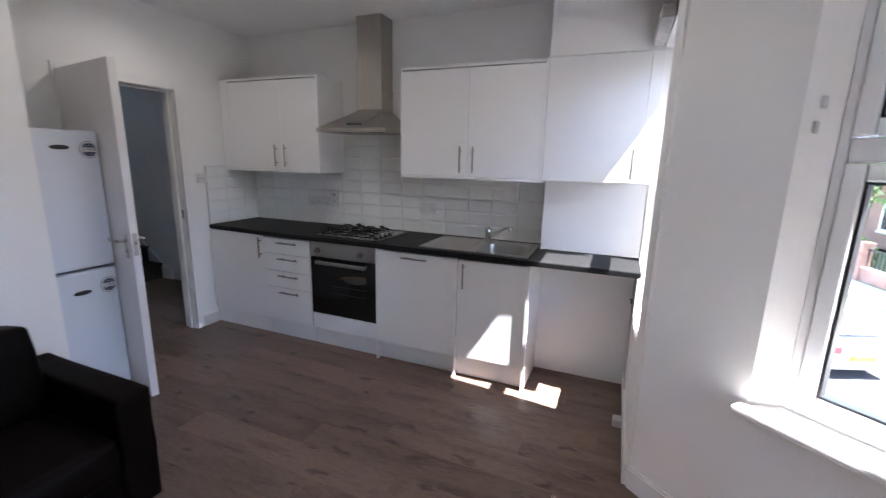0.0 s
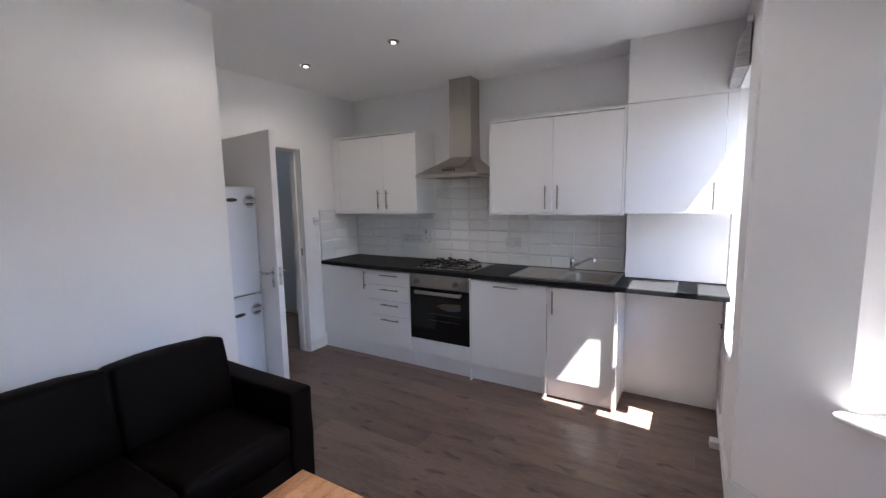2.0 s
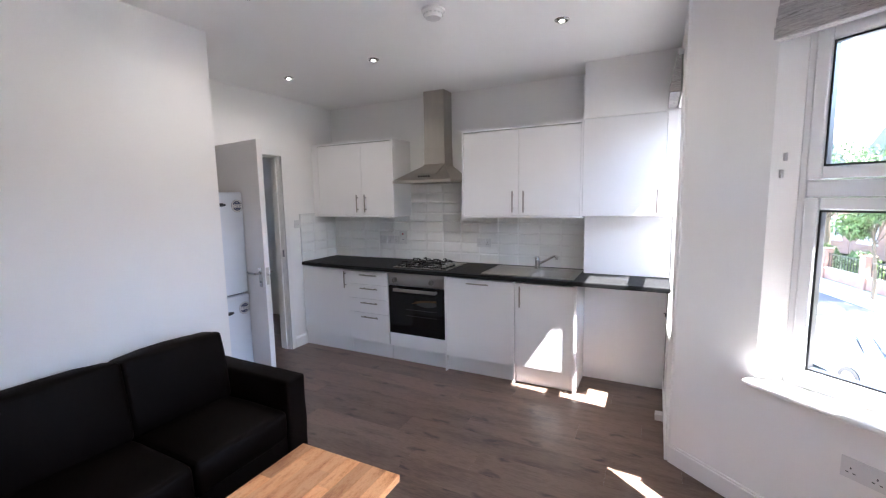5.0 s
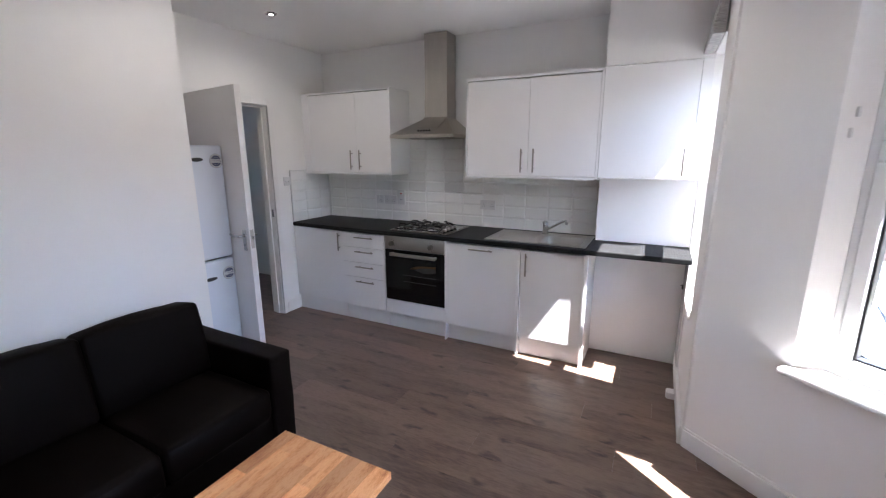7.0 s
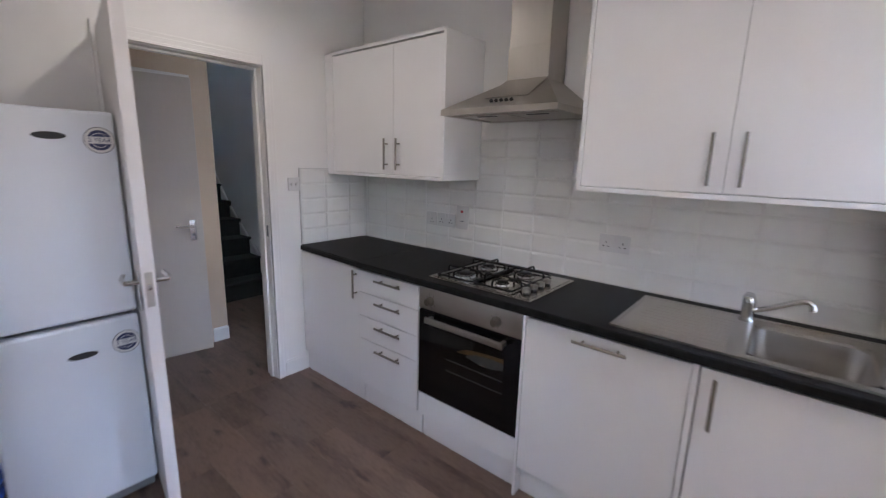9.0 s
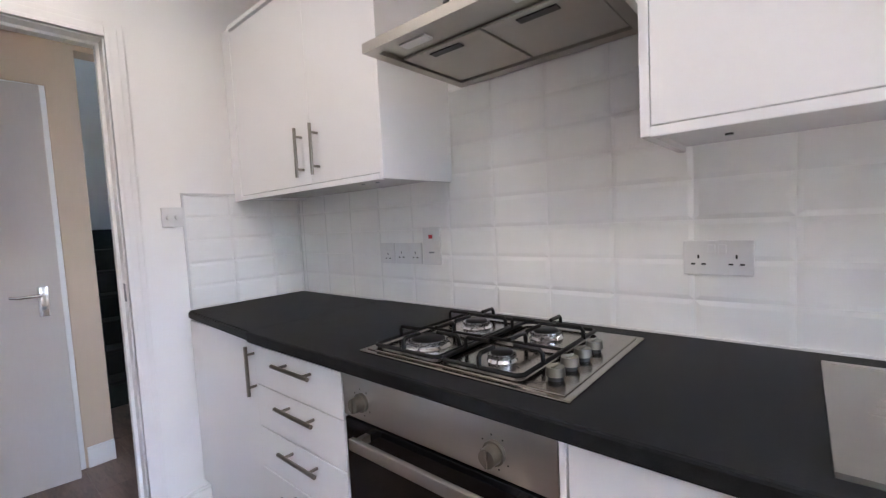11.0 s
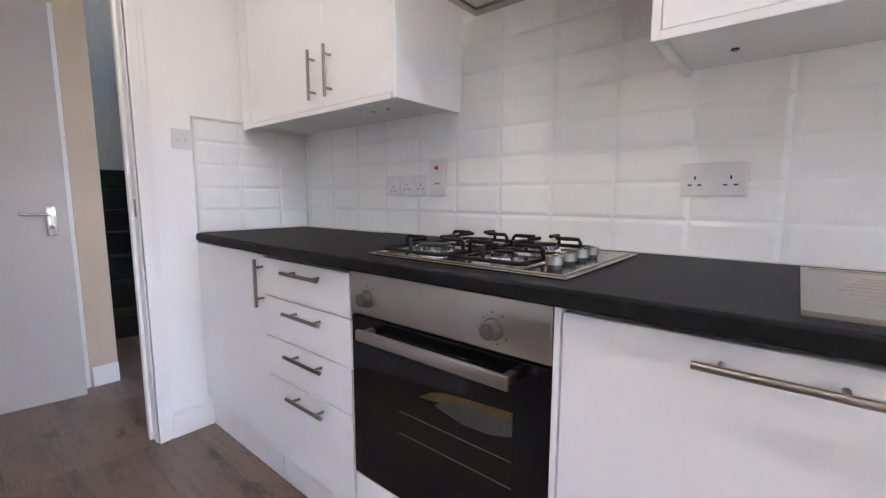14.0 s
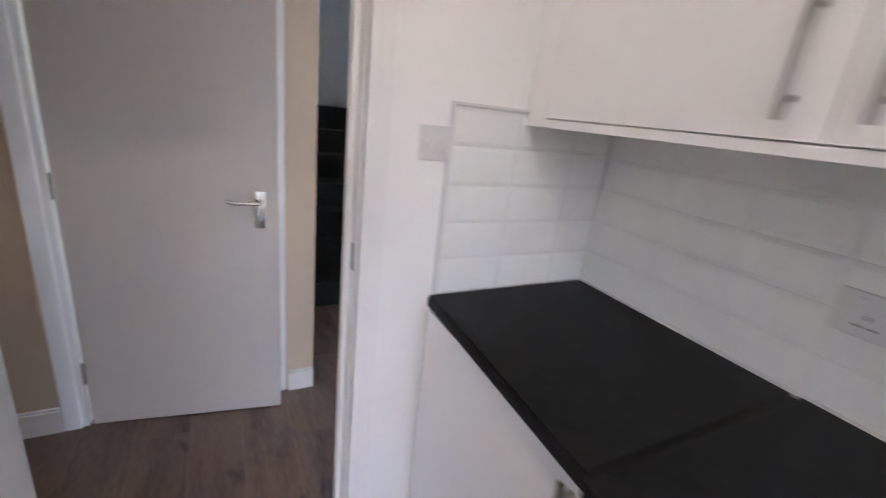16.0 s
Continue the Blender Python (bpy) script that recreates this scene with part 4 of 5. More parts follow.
# ---- coffee table ----
ct = thing("coffee_table", (-1.06, 0.2, 0), "varnished pine block coffee table", "table")
TX0, TX1, TY0, TY1, TZ = -1.315, -0.808, -0.42, 0.615, 0.45
nx = 8
w = (TX1 - TX0) / nx
for i in range(nx):
    y = TY0
    off = random.uniform(0.1, 0.3)
    while y < TY1 - 0.001:
        e = min(TY1, y + off)
        if TY1 - e < 0.08:
            e = TY1
        part("stave", B((TX0 + i * w, TX0 + (i + 1) * w, y, e, TZ - 0.028, TZ, 0.0005, None, 1)), PINE, ct)
        y, off = e, random.uniform(0.16, 0.34)
for y in (TY0 + 0.05, TY1 - 0.07):
    part("apron", B((TX0 + 0.07, TX1 - 0.07, y, y + 0.02, TZ - 0.11, TZ - 0.029)), PINE, ct)
for x in (TX0 + 0.05, TX1 - 0.07):
    part("apron", B((x, x + 0.02, TY0 + 0.07, TY1 - 0.07, TZ - 0.11, TZ - 0.029)), PINE, ct)
for x in (TX0 + 0.04, TX1 - 0.085):
    for y in (TY0 + 0.04, TY1 - 0.085):
        part("leg", B((x, x + 0.045, y, y + 0.045, 0.001, TZ - 0.029, 0.003)), PINE, ct)

# ---- ceiling fittings ----
def downlight(x, y):
    t = thing("downlight", (x, y, CEIL_Z), "lit recessed downlight with a chrome rim", "downlight", "ceiling downlights")
    bm = bmesh.new()
    cyl(bm, (x, y, CEIL_Z - 0.006), (x, y, CEIL_Z - 0.0005), 0.038, 32, 0.043)
    part("rim", bm, CHROME, t)
    bm = bmesh.new()
    cyl(bm, (x, y, CEIL_Z - 0.008), (x, y, CEIL_Z - 0.005), 0.031, 28)
    part("lamp_recess", bm, BLACK, t)
    bm = bmesh.new()
    cyl(bm, (x, y, CEIL_Z - 0.0105), (x, y, CEIL_Z - 0.0075), 0.015, 24)
    part("bulb", bm, BULB, t)
    ld = bpy.data.lights.new("downlight_beam", "SPOT")
    ld.energy, ld.color, ld.spot_size, ld.spot_blend, ld.shadow_soft_size = LAMP_W, (1.0, 0.92, 0.83), radians(168), 1.0, 0.02
    lo = new("downlight_beam", ld)
    lo.parent = t
    lo.matrix_parent_inverse = Matrix.Translation(-t.location)
    lo.location = (x, y, CEIL_Z - 0.03)


for x, y in ((-1.775, 0.86), (-1.81, 1.948), (-2.68, 1.98), (-0.473, 1.915)):
    downlight(x, y)
sm = thing("smoke_alarm", (-1.054, 1.443, CEIL_Z), "round white ceiling smoke alarm", "smoke alarm")
bm = bmesh.new()
cyl(bm, (-1.054, 1.443, CEIL_Z - 0.012), (-1.054, 1.443, CEIL_Z - 0.0005), 0.062, 36)
part("base_plate", bm, PLAST, sm)
bm = bmesh.new()
cyl(bm, (-1.054, 1.443, CEIL_Z - 0.045), (-1.054, 1.443, CEIL_Z - 0.012), 0.04, 36, 0.056)
h0 = part("housing", bm, PLAST, sm)
bm = bmesh.new()
for k in range(14):
    an = k * math.tau / 14
    box(bm, 0.044, 0.053, -0.006, 0.006, CEIL_Z - 0.03, CEIL_Z - 0.024, m=Matrix.Translation((-1.054, 1.443, 0)) @ Matrix.Rotation(an, 4, "Z"))
part("vent_slots", bm, SLOT, h0)
bm = bmesh.new()
cyl(bm, (-1.054, 1.43, CEIL_Z - 0.048), (-1.054, 1.43, CEIL_Z - 0.044), 0.013, 20)
part("test_button", bm, PLAST, h0)

# ---- blinds ----
def blind(m, u0, u1, z0, z1, label):
    t = thing("roman_blind", m @ Vector(((u0 + u1) / 2, -0.03, z0)), label, "blind", "pulled up blinds")
    bm = bmesh.new()
    box(bm, u0, u1, -0.03, -0.004, z1 - 0.03, z1, 0.003, m)
    part("headrail", bm, PVC, t)
    n = 5
    for i in range(n):
        bm = bmesh.new()
        lo = z0 + i * (z1 - 0.03 - z0) / n
        box(bm, u0 + 0.004, u1 - 0.004, -0.028 - 0.008 * (n - i), -0.008, lo + 0.006 * (i % 2), lo + (z1 - 0.03 - z0) / n + 0.012, 0.006, m)
        part("fold", bm, BLIND, t)


blind(M1, U1A - 0.02, U1B + 0.02, 2.12, 2.36, "grey woven roman blind pulled up over the window")
blind(M2, U2A + 0.005, U2B + 0.02, 2.15, 2.39, "grey striped woven roman blind pulled up over the bay window")
for k, (u, z) in enumerate(((0.445, 1.675), (0.437, 1.602))):
    bm = bmesh.new()
    box(bm, u - 0.003, u + 0.009, 0.026 - 0.008 * k, 0.042 - 0.008 * k, z - 0.018, z + 0.018, 0.003, M2)
    solid("cord_cleat", bm, PLAST, "small white plastic cord hook in the window reveal", "hook", group="cord hooks in the reveal")
t = thing("wall_socket", M2 @ Vector((0.82, 0, 0.394)), "white double power socket low on the bay wall", "socket")
WU, WZ = 0.748, 0.394
bm = bmesh.new()
box(bm, WU, WU + 0.145, -0.01, -0.0005, WZ, WZ + 0.085, 0.0025, M2)
part("faceplate", bm, PLAST, t)
for px in (WU + 0.033, WU + 0.112):
    for dx, dz, ww, hh in ((0, 0.009, 0.002, 0.0045), (-0.011, -0.009, 0.0045, 0.002), (0.011, -0.009, 0.0045, 0.002)):
        bm = bmesh.new()
        box(bm, px + dx - ww, px + dx + ww, -0.0106, -0.0095, WZ + 0.036 + dz - hh, WZ + 0.036 + dz + hh, m=M2)
        part("pin_hole", bm, BLACK, t)
for px in (WU + 0.053, WU + 0.077):
    bm = bmesh.new()
    box(bm, px, px + 0.014, -0.0135, -0.0095, WZ + 0.052, WZ + 0.075, 0.001, M2)
    part("rocker", bm, PLAST, t)
# low box on the skirting
t = thing("floor_socket", (0.1, 2.36, 0), "small white connection box on the floor by the skirting", "socket box")
bm = B((0.097, 0.143, 2.375, 2.44, 0.001, 0.045, 0.004))
part("box_body", bm, PLAST, t)
part("faceplate", B((0.093, 0.0965, 2.378, 2.437, 0.004, 0.042, 0.001)), PLAST, t)

# ---- skirting ----
def skirt(name, m, u0, u1, h=0.11, th=0.016, mat=None):
    bm = bmesh.new()
    box(bm, u0, u1, -th, -0.0005, 0.001, h - 0.012, m=m)
    box(bm, u0, u1, -th * 0.65, -0.0005, h - 0.014, h, 0.003, m)
    return solid(name, bm, mat or TRIM, "white gloss painted skirting board", "skirting board", "structure")


skirt("baseboard_1", M1, BACK - 2.905, BACK - CORNER.y)
skirt("baseboard_2", M2, 0, L2)
skirt("baseboard_3", M3, 0, L3)
MW = wall_frame((LEFT, D1 + 0.06), (0, 1))
skirt("baseboard_4", MW, 0, FRONT + 0.045 - D1 - 0.06)
MA = wall_frame((ALC, REAR), (0, 1))
skirt("baseboard_5", MA, 0, ALC_Y - REAR)

# ---- hall ----
wall_box("wall_hall_west", [(HALLX - 0.12, HALLX, 0.2, 1.52, 0, CEIL_Z), (HALLX - 0.12, HALLX, 2.30, 2.425, 0, CEIL_Z), (HALLX - 0.12, HALLX, 1.52, 2.30, 1.985, CEIL_Z)], CREAM_WARM, "cream hall wall around a white door, warm lamplight in its tint")
wall_box("wall_stair_side", [(-6.0, HALLX - 0.12, 2.345, 2.425, 0, 4.6), (-6.85, -6.0, 1.3, 1.4, 0, 4.6), (-6.0, -5.9, 1.3, 2.345, 0, 4.6)], WALL, "white painted wall beside the stairs")
wall_box("wall_stair_right", [(-6.85, LEFT - TH, 3.27, 3.4, 0, 4.6)], WALL, "white painted stairwell wall")
wall_box("wall_stair_end", [(-6.85, -6.75, 1.4, 3.4, 0, 3.4), (-6.85, -6.75, 1.4, 2.68, 3.4, 4.0), (-6.85, -6.75, 3.0, 3.4, 3.4, 4.0), (-6.85, -6.75, 1.4, 3.4, 4.0, 4.6)], WALL, "white painted wall at the top of the stairs")
wall_box("wall_header", [(HALLX - 0.12, HALLX, 2.425, 3.27, 2.19, CEIL_Z)], CREAM_WARM, "cream header above the opening to the stairs, warm lamplight in its tint")
wall_box("wall_hall_south", [(HALLX - 0.12, LEFT - TH, 0.08, 0.2, 0, CEIL_Z)], CREAM_WARM, "cream wall closing the hall, warm lamplight in its tint")
wall_box("wall_closet", [(HALLX - 0.9, HALLX - 0.85, 0.2, 2.345, 0, CEIL_Z)], WALL, "plain wall behind the hall door")
bm = B((HALLX, LEFT - TH - 0.001, 0.1, 3.4, CEIL_Z, CEIL_Z + 0.1), (HALLX - 0.9, HALLX, 0.1, 2.42, CEIL_Z, CEIL_Z + 0.1))
# The cream tint warms the light bounced around the hall.
solid("ceiling_hall", bm, CREAM_WARM, "hall ceiling tinted cream to bounce warm light", "ceiling", "structure", smooth=False)
bm = B((-6.85, HALLX - 0.001, 1.4, 3.4, 4.6, 4.7), (HALLX - 0.1, HALLX, 2.425, 3.4, CEIL_Z + 0.101, 4.6))
solid("ceiling_stairwell", bm, CEIL, "white painted ceiling above the stairwell", "ceiling", "structure", smooth=False)
HM = Matrix.Translation((HALLX + 0.012, 1.565, 0)) @ Matrix.Rotation(radians(90 - 9.0), 4, "Z")
fr2 = thing("door_frame_2", (HALLX, 1.9, 0), "white gloss painted frame of the hall door", "door frame", kind="structure")
for y0, y1, z0, z1 in ((1.522, 1.552, 0.001, 1.983), (2.268, 2.298, 0.001, 1.983), (1.552, 2.268, 1.955, 1.983)):
    part("jamb", B((HALLX - 0.11, HALLX + 0.006, y0, y1, z0, z1, 0.002)), TRIM, fr2)
for y0, y1, z0, z1 in ((1.475, 1.53, 0.001, 2.03), ):
    part("architrave", B((HALLX + 0.0005, HALLX + 0.016, y0, y1, z0, z1, 0.003)), TRIM, fr2)
d2 = thing("door_2", (HALLX, 1.9, 0.006), "plain white flush hall door standing slightly ajar, dim hall light in its colour", "door", kind="structure")
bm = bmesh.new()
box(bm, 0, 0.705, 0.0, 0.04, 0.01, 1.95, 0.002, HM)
leaf = part("leaf", bm, HDOOR_DIM, d2)
lever_set(leaf, HM, 0.64, 0.935, -0.0005)
for z in (0.25, 0.98, 1.72):
    bm = bmesh.new()
    cyl(bm, (0, -0.004, z - 0.045), (0, -0.004, z + 0.045), 0.007, 10)
    bmesh.ops.transform(bm, matrix=HM, verts=bm.verts[:])
    part("hinge", bm, STEELH, leaf)
MH = wall_frame((HALLX, 2.31), (0, 1))
skirt("baseboard_6", MH, 0, 0.115, 0.11)
skirt("baseboard_7", wall_frame((HALLX, 0.2), (0, 1)), 0, 1.27, 0.11)

# stairs
st = thing("staircase", (HALLX - 0.6, 2.85, 0), "dark carpeted staircase rising from the hall", "staircase")
RX, RISE, GO = HALLX - 0.85, 0.185, 0.22
for i in range(6):
    x = RX - i * GO
    part("step", B((x - GO - 0.02, x, 2.426, 3.268, 0.001 if i == 0 else i * RISE - 0.02, (i + 1) * RISE - 0.025), (x - GO, x + 0.02, 2.426, 3.268, (i + 1) * RISE - 0.025, (i + 1) * RISE, 0.01)), CARPET, st)
part("landing", B((-6.749, RX - 6 * GO, 2.426, 3.268, 0.9, 7 * RISE, 0.01)), CARPET, st)
part("upper_step", B((-6.749, -6.0, 1.9, 2.4255, 0.9, 8 * RISE, 0.01)), CARPET, st)
bm = bmesh.new()
prism(bm, [(RX + 0.16, 0.001), (RX + 0.16, 0.11), (RX + 0.06, 0.14), (RX - 4.2 * GO, 0.14 + 4.1 * RISE), (RX - 5.6 * GO, 0.2 + 5.6 * RISE), (RX - 6.6 * GO, 0.22 + 7.1 * RISE), (-6.74, 0.2 + 7.4 * RISE), (-6.74, 5 * RISE), (RX - 0.05, 0.001)], 3.25, 3.2695, "y")
part("string", bm, TRIM, st, "white painted wall string")

# ---- outside ----
GZ = -3.0
# Unseen overhang, its outline sized to keep sun off the upper bay windows.
bm = bmesh.new()
MID_Y = (BAY_Y + BAY_S) / 2
SHADE_EDGE = [(0.73, 2.136), (1.95, 1.151)]
prism(bm, SHADE_EDGE + [(x, 2 * MID_Y - y) for x, y in SHADE_EDGE[::-1]] + [(0.468, 2 * MID_Y - 1.811), (BAY_X + 0.1, BAY_S), (BAY_X + 0.1, BAY_Y), (0.468, 1.811)], CEIL_Z + 0.1, CEIL_Z + 0.22)
solid("bay_sun_shade", bm, ROOFM, "unseen dark overhang added above the bay to block high sun", "roof", "structure", smooth=False)
ST = Matrix.Translation((8.3, 25.0, GZ)) @ Matrix.Rotation(radians(12.7), 4, "Z")


def strip(name, u0, u1, v0, v1, z0, z1, mat, label, category):
    bm = bmesh.new()
    box(bm, u0, u1, v0, v1, z0, z1, m=ST)
    return solid(name, bm, mat, label, category, "structure", smooth=False)


solid("ground", B((-400, 400, -400, 500, GZ - 0.6, GZ - 0.16)), GRASS, "far open ground beyond the street", "ground", "structure", smooth=False)
strip("road", -7.8, -1.5, -60, 150, -0.5, -0.11, ASPH, "pale sunlit asphalt street", "road")
strip("pavement", -1.5, 0.2, -60, 150, -0.5, 0.0, PAVE, "pale paving along the far side of the street", "pavement")
strip("pavement_2", -13.5, -7.8, -60, 150, -0.5, 0.0, PAVE, "pale sunlit paving before the house", "pavement")
strip("front_garden", 0.2, 6.0, -60, 150, -0.5, 0.02, GRASS, "green front gardens behind the fence", "garden")


def fence_bay(v):
    t = thing("garden_fence", ST @ Vector((0.4, v, 0)), "red brick garden wall with piers and dark railings", "fence", "garden fences")
    bm = bmesh.new()
    box(bm, 0.25, 0.47, v, v + 2.6, 0, 0.55, m=ST)
    part("low_wall", bm, BRICK, t)
    bm = bmesh.new()
    box(bm, 0.22, 0.5, v, v + 2.6, 0.55, 0.6, 0.01, ST)
    part("coping", bm, PAVE, t)
    bm = bmesh.new()
    box(bm, 0.16, 0.56, v + 2.6, v + 3.0, 0, 1.5, m=ST)
    box(bm, 0.12, 0.6, v + 2.56, v + 3.04, 1.5, 1.58, 0.02, ST)
    part("pier", bm, BRICK, t)
    for k in range(13):
        bm = bmesh.new()
        box(bm, 0.345, 0.375, v + 0.1 + k * 0.2, v + 0.13 + k * 0.2, 0.6, 1.35, m=ST)
        part("railing", bm, BLACK, t)
    bm = bmesh.new()
    box(bm, 0.34, 0.38, v, v + 2.6, 1.28, 1.32, m=ST)
    part("rail", bm, BLACK, t)


for k in range(-4, 5):
    fence_bay(k * 3.0)


def leaf_cloud(bm, centre, radius, count, size, rng):
    for _ in range(count):
        d = Vector((rng.gauss(0, 1), rng.gauss(0, 1), rng.gauss(0, 1))).normalized()
        p = Vector(centre) + Vector((d.x * radius[0], d.y * radius[1], d.z * radius[2])) * (rng.random() ** 0.4)
        q = Euler((rng.uniform(0, 6.3), rng.uniform(0, 6.3), rng.uniform(0, 6.3))).to_matrix()
        w = size * rng.uniform(0.6, 1.3)
        bm.faces.new([bm.verts.new(p + q @ Vector(c)) for c in ((-w, 0, 0), (0, -w * 0.5, 0.15 * w), (w, 0, 0), (0, w * 0.5, 0.15 * w))])


def tree(u, v, h, spread, seed, label, slim=False):
    rng = random.Random(seed)
    base = ST @ Vector((u, v, 0))
    t = thing("tree", base, label, "tree", "street trees")
    bm = bmesh.new()
    r = 0.07 if slim else 0.16
    top = base + Vector((rng.uniform(-0.2, 0.2), rng.uniform(-0.2, 0.2), h * 0.55))
    tube(bm, [base, base.lerp(top, 0.4) + Vector((0.05, 0.03, 0)), base.lerp(top, 0.75), top], r, 8)
    for v_ in bm.verts:
        f = (v_.co.z - base.z) / h
        c = base.lerp(top, min(1, f / 0.55))
        v_.co.x, v_.co.y = c.x + (v_.co.x - c.x) * (1.2 - f), c.y + (v_.co.y - c.y) * (1.2 - f)
    part("trunk", bm, BARK, t)
    tips = []
    for k in range(9):
        a = k * 2.4 + rng.random()
        tip = top + Vector((math.cos(a) * spread * rng.uniform(0.35, 0.8), math.sin(a) * spread * rng.uniform(0.35, 0.8), h * rng.uniform(0.02, 0.38)))
        st_ = base.lerp(top, rng.uniform(0.7, 1.0))
        bm = bmesh.new()
        tube(bm, [st_, st_.lerp(tip, 0.5) + Vector((0, 0, 0.2)), tip], r * 0.3, 6)
        part("limb", bm, BARK, t)
        tips.append(tip)
    bm = bmesh.new()
    for tip in tips:
        leaf_cloud(bm, tip, (spread * 0.42, spread * 0.42, h * 0.13), 330, 0.11, rng)
    part("crown", bm, LEAF, t, smooth=False)


tree(-0.55, -2.2, 5.2, 1.7, 1, "slender street tree with a pale trunk by the kerb", True)
tree(2.2, 1.5, 6.5, 2.6, 2, "full green garden tree behind the fence")
tree(2.0, -3.5, 6.0, 2.4, 3, "full green garden tree behind the fence")
tree(2.6, 7.0, 7.0, 2.8, 4, "full green garden tree behind the fence")
tree(1.6, 13.0, 6.5, 2.6, 5, "full green garden tree behind the fence")
rng = random.Random(8)
for k, v in enumerate((-7.5, -4.5, -1.5, 1.5, 4.5, 7.5)):
    bm = bmesh.new()
    leaf_cloud(bm, ST @ Vector((1.2, v, 0.8)), (0.6, 1.6, 0.85), 900, 0.1, rng)
    solid("hedge", bm, LEAF, "dense green garden hedge behind the railings", "hedge", group="garden hedges", smooth=False)
bm = bmesh.new()
leaf_cloud(bm, (3.9, 13.9, GZ + 0.5), (1.0, 0.9, 0.55), 900, 0.07, rng)
solid("shrub", bm, LEAF, "light green shrub beside the paving", "shrub", smooth=False)


def car(u, v, paint, label, turn=0.0):
    m = ST @ Matrix.Translation((u, v, -0.11)) @ Matrix.Rotation(radians(turn), 4, "Z")
    t = thing("parked_car", m.translation, label, "car", "parked cars")
    def bent(outline, lo, hi, name, mat, parent, label="", taper=0.0):
        bm = bmesh.new()
        vs = prism(bm, outline, lo, hi, "x")
        for q in vs:
            if taper and q.co.z > 0.85:
                q.co.x *= 1 - taper * (q.co.z - 0.85)
        bmesh.ops.bevel(bm, geom=[e for e in bm.edges], offset=0.04, segments=2, affect="EDGES")
        bmesh.ops.transform(bm, matrix=m, verts=bm.verts[:])
        return part(name, bm, mat, parent, label)
    body = bent([(-2.05, 0.25), (2.05, 0.25), (2.1, 0.6), (1.95, 0.78), (1.05, 0.92), (-1.9, 0.95), (-2.1, 0.7)], -0.85, 0.85, "body", paint, t)
    bent([(1.0, 0.9), (0.35, 1.38), (-1.35, 1.42), (-1.9, 0.93)], -0.8, 0.8, "cabin", paint, t, taper=0.25)
    for nm, pts in (("rear_window", [(-1.42, 1.33), (-1.38, 1.34), (-1.83, 1.0), (-1.87, 0.99)]), ("windscreen", [(0.42, 1.34), (0.46, 1.34), (1.0, 0.96), (0.96, 0.95)])):
        bm = bmesh.new()
        prism(bm, pts, -0.58, 0.58, "x")
        bmesh.ops.translate(bm, verts=bm.verts[:], vec=(0, 0.02 if nm == "windscreen" else -0.05, 0.03))
        bmesh.ops.transform(bm, matrix=m, verts=bm.verts[:])
        part(nm, bm, CARG, t)
    for sx in (-1, 1):
        bm = bmesh.new()
        prism(bm, [(0.75, 0.97), (0.3, 1.3), (-1.2, 1.33), (-1.55, 0.98)], sx * 0.76 - 0.02, sx * 0.76 + 0.02, "x")
        bmesh.ops.transform(bm, matrix=m, verts=bm.verts[:])
        part("side_window", bm, CARG, t)
        bm = bmesh.new()
        box(bm, sx * 0.6 - 0.12, sx * 0.6 + 0.12, -2.12, -2.03, 0.66, 0.82, 0.02, m)
        part("tail_light", bm, PINK, t)
        for vy in (-1.3, 1.3):
            bm = bmesh.new()
            cyl(bm, (sx * 0.7, vy, 0.31), (sx * 0.88, vy, 0.31), 0.31, 24)
            bmesh.ops.transform(bm, matrix=m, verts=bm.verts[:])
            w_ = part("wheel", bm, BLACK, t)
            bm = bmesh.new()
            cyl(bm, (sx * 0.86, vy, 0.31), (sx * 0.89, vy, 0.31), 0.2, 20)
            bmesh.ops.transform(bm, matrix=m, verts=bm.verts[:])
            part("rim", bm, STEELH, w_)
    bm = bmesh.new()
    box(bm, -0.26, 0.26, -2.13, -2.06, 0.5, 0.61, 0.005, m)
    part("number_plate", bm, YELLOW, t)


car(-6.3, -10.6, CARS, "parked silver hatchback near the house", 8)


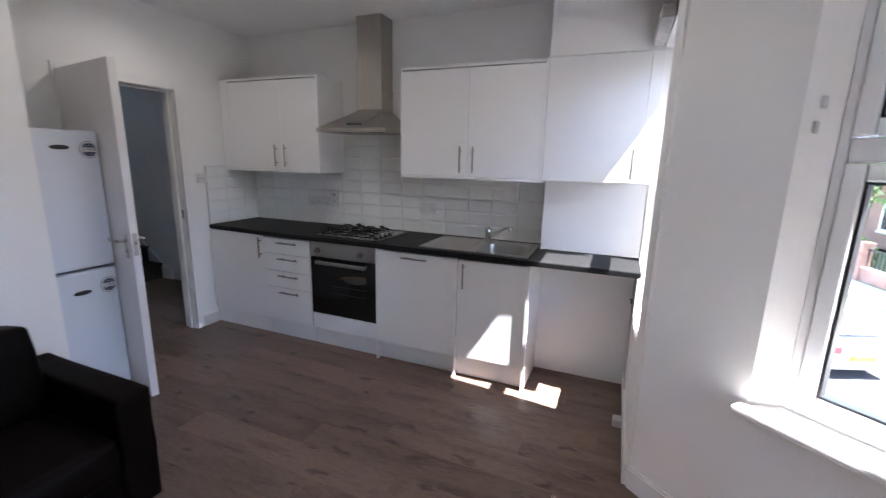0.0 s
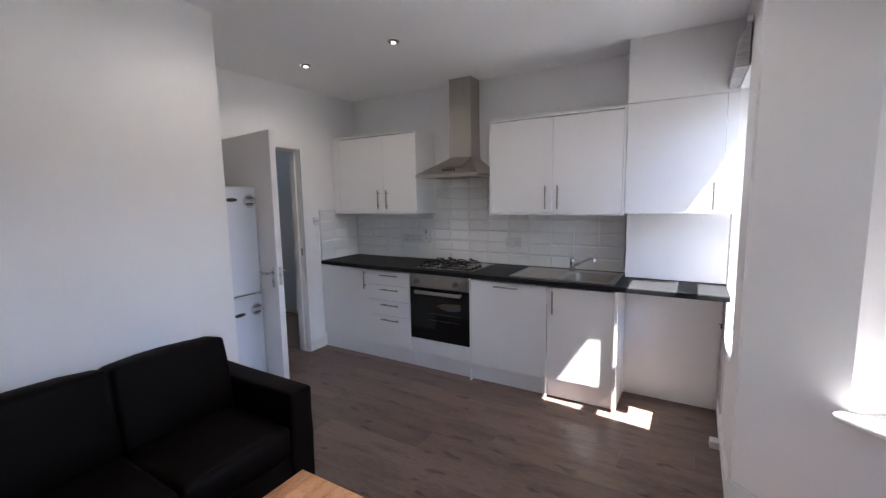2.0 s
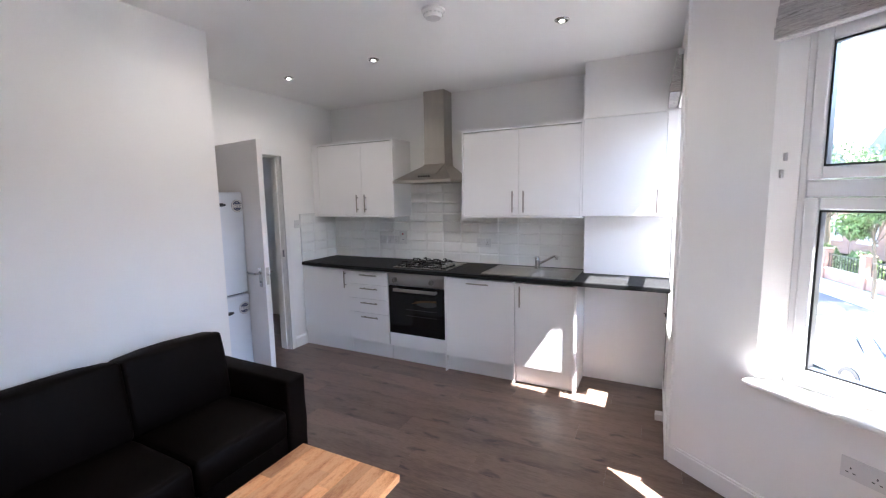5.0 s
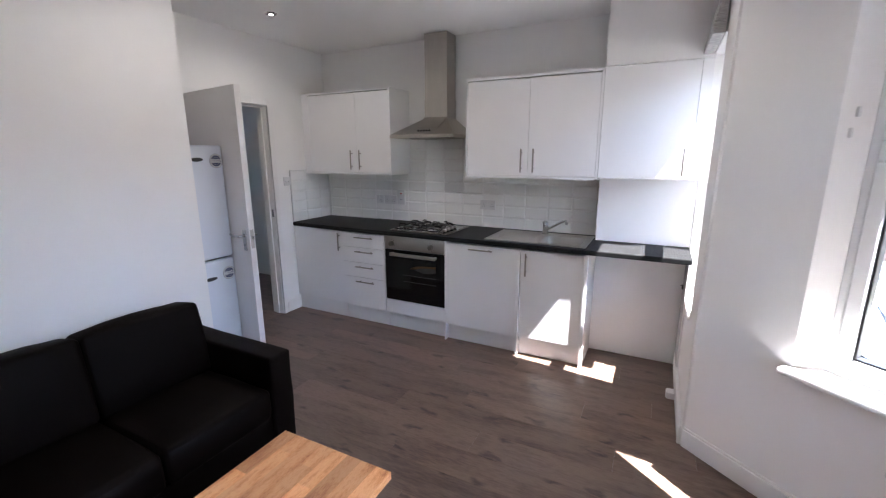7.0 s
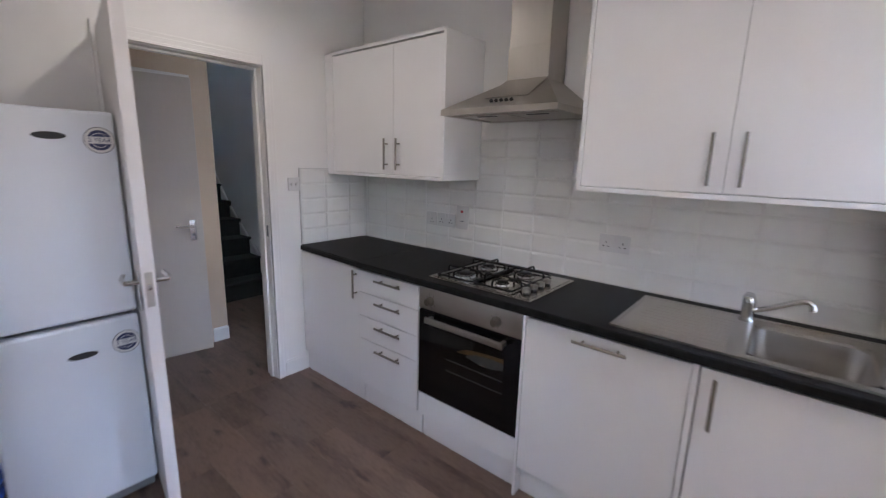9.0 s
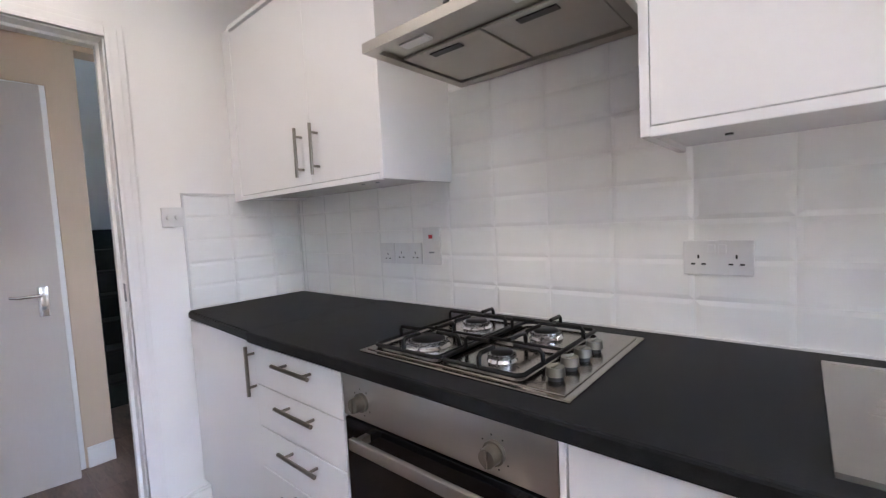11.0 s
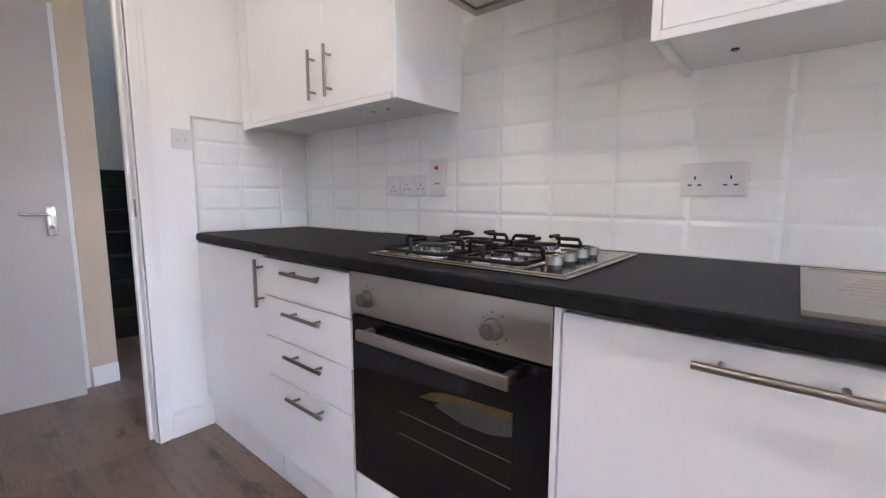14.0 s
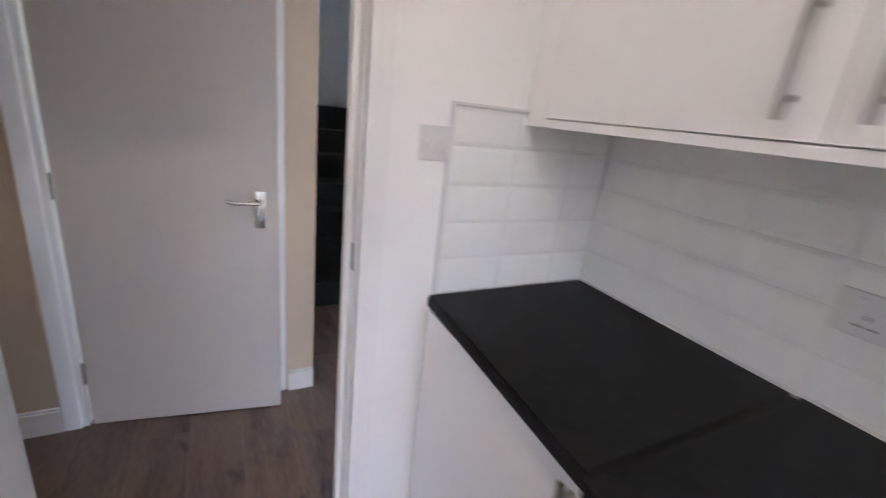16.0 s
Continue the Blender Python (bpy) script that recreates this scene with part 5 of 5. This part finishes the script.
def house(v, seed):
    t = thing("terraced_house", ST @ Vector((10, v + 3.2, 0)), "red brick terraced house with slate gable roof", "house", "terraced houses")
    bm = bmesh.new()
    box(bm, 7, 15, v, v + 6.3, 0, 6.0, m=ST)
    part("wall", bm, BRICK, t)
    bm = bmesh.new()
    prism(bm, [(v - 0.1, 5.9), (v + 6.4, 5.9), (v + 3.15, 8.9)], 6.7, 15.2, "x")
    bmesh.ops.transform(bm, matrix=ST, verts=bm.verts[:])
    rf = part("roof", bm, ROOFM, t)
    bm = bmesh.new()
    box(bm, 10, 10.8, v - 0.3, v + 0.3, 6.5, 9.6, m=ST)
    part("chimney", bm, BRICK, rf)
    for z in (1.0, 3.8):
        for k in range(2):
            y = v + 0.8 + k * 2.9
            bm = bmesh.new()
            for q in ((y, y + 0.1, z, z + 1.6), (y + 1.5, y + 1.6, z, z + 1.6), (y + 0.1, y + 1.5, z, z + 0.1), (y + 0.1, y + 1.5, z + 1.5, z + 1.6), (y + 0.75, y + 0.85, z + 0.1, z + 1.5)):
                box(bm, 6.9, 7.0, q[0], q[1], q[2], q[3], m=ST)
            w_ = part("window", bm, PVC, t)
            bm = bmesh.new()
            box(bm, 6.955, 6.97, y + 0.1, y + 1.5, z + 0.1, z + 1.5, m=ST)
            part("pane", bm, CARG, w_)
            bm = bmesh.new()
            box(bm, 6.85, 7.0, y - 0.1, y + 1.7, z - 0.12, z - 0.001, m=ST)
            part("sill", bm, PAVE, w_)


for k in range(-8, 7):
    house(k * 6.35, k)
# the street's end, across the view
bm = bmesh.new()
tl = thing("street_lamp", (4.6, 17.2, GZ), "grey street lamp with a flat head", "street lamp")
cyl(bm, (4.35, 17.3, GZ - 0.1), (4.35, 17.3, 5.0), 0.07, 12, 0.045)
part("post", bm, GREY, tl)
bm = bmesh.new()
cyl(bm, (4.35, 17.3, 4.98), (4.95, 17.2, 5.12), 0.03, 10)
part("arm", bm, GREY, tl)
part("lamp_head", B((4.85, 5.45, 17.05, 17.35, 5.08, 5.2, 0.04)), GREY, tl)

# ---- floor boards and tiles ----
def plank_mesh(l, w):
    bm = bmesh.new()
    box(bm, 0, l, 0, w, -0.012, 0.0)
    top = [e for e in bm.edges if all(v.co.z > -0.001 for v in e.verts)]
    bmesh.ops.bevel(bm, geom=top, offset=0.0005, segments=1, affect="EDGES")
    return mesh_of("board", bm, FLOOR, False)


floor = solid("floor", B((HALLX - 0.9, LEFT, 0.1, 3.4, -0.1, -0.0125), (LEFT, BAY_X + 0.2, REAR - 0.1, BACK + 0.1, -0.1, -0.0125), (-6.85, HALLX - 0.9, 1.3, 3.4, -0.1, -0.0125)), GREY, "grey brown wood laminate floor of long boards", "floor", "structure", smooth=False)
meshes = {}


def lay(x0, x1, y0, y1, pw=0.19, pl=1.28, shift=0.0):
    r = 0
    y = y0
    while y < y1 - 0.002:
        w = min(pw, y1 - y)
        x = x0
        first = pl * (0.25 + 0.75 * ((r * 0.39 + shift) % 1.0))
        while x < x1 - 0.002:
            l = min(first, x1 - x)
            key = (round(l, 3), round(w, 3))
            if key not in meshes:
                meshes[key] = plank_mesh(l - 0.0006, w - 0.0006)
            ob = new("board", meshes[key])
            ob.location = (x, y, 0)
            ob.parent = floor
            x += l
            first = pl
        y += w
        r += 1


lay(LEFT, BAY_X + 0.15, -1.5, BACK)
lay(HALLX - 0.85, LEFT, 0.2, 3.27, shift=0.6)


def tile_mesh(w, h):
    bm = bmesh.new()
    b, d = 0.012, 0.0035
    e = 0.0008
    o = [bm.verts.new(v) for v in ((e, 0, e), (w - e, 0, e), (w - e, 0, h - e), (e, 0, h - e))]
    m_ = [bm.verts.new((v.co.x, -0.0015, v.co.z)) for v in o]
    i = [bm.verts.new((min(max(v.co.x, b), w - b), -0.0015 - d, min(max(v.co.z, b), h - b))) for v in o]
    for p, q in ((o, m_), (m_, i)):
        for k in range(4):
            bm.faces.new((p[k], p[(k + 1) % 4], q[(k + 1) % 4], q[k]))
    bm.faces.new(i)
    bmesh.ops.recalc_face_normals(bm, faces=bm.faces[:])
    return mesh_of("tile", bm, TILE, False)


tm = {}


def tile(parent, m, w, h):
    key = (round(w, 3), round(h, 3))
    if key not in tm:
        tm[key] = tile_mesh(w, h)
    ob = new("tile", tm[key])
    ob.parent = parent
    ob.matrix_basis = m


rows_z = [0.878, 0.981, 1.081, 1.18, 1.279, 1.374, 1.473, 1.572, 1.671]
PITCH, JOINT0 = 0.1945, -1.468
tiles_n = solid("tile_splashback_1", B((LEFT + 0.002, -0.472, BACK - 0.003, BACK - 0.0005, TOPZ, 1.374), (-2.224, -1.501, BACK - 0.003, BACK - 0.0005, 1.374, 1.671)), GROUT, "white bevelled metro tiles on the back wall", "tiling", "structure", smooth=False)
edges_x = [LEFT + 0.006] + [e for e in (JOINT0 + k * PITCH for k in range(-12, 8)) if LEFT + 0.03 < e < -0.49] + [-0.473]
for z0, z1 in zip(rows_z, rows_z[1:]):
    for a, b in zip(edges_x, edges_x[1:]):
        if z0 > 1.37:
            a, b = max(a, -2.223), min(b, -1.502)
            if b - a < 0.03:
                continue
        tile(tiles_n, Matrix.Translation((a, BACK - 0.003, z0)), b - a, z1 - z0)
tiles_w = solid("tile_splashback_2", B((LEFT + 0.0005, LEFT + 0.003, 2.575, BACK - 0.011, TOPZ, 1.374)), GROUT, "white bevelled metro tiles on the side wall", "tiling", "structure", smooth=False)
ye = [2.576, 2.765, 2.96, BACK - 0.005]
for z0, z1 in zip(rows_z[:5], rows_z[1:6]):
    for a, b in zip(ye, ye[1:]):
        tile(tiles_w, Matrix.Translation((LEFT + 0.003, a, z0)) @ Matrix.Rotation(radians(90), 4, "Z"), b - a, z1 - z0)
solid("tile_trim", B((LEFT + 0.0005, LEFT + 0.013, 2.568, 2.575, TOPZ + 0.001, 1.382), (LEFT + 0.0005, LEFT + 0.013, 2.575, 2.80, 1.375, 1.382)), PLAST, "white plastic edge trim of the tiles", "tile trim", "structure")
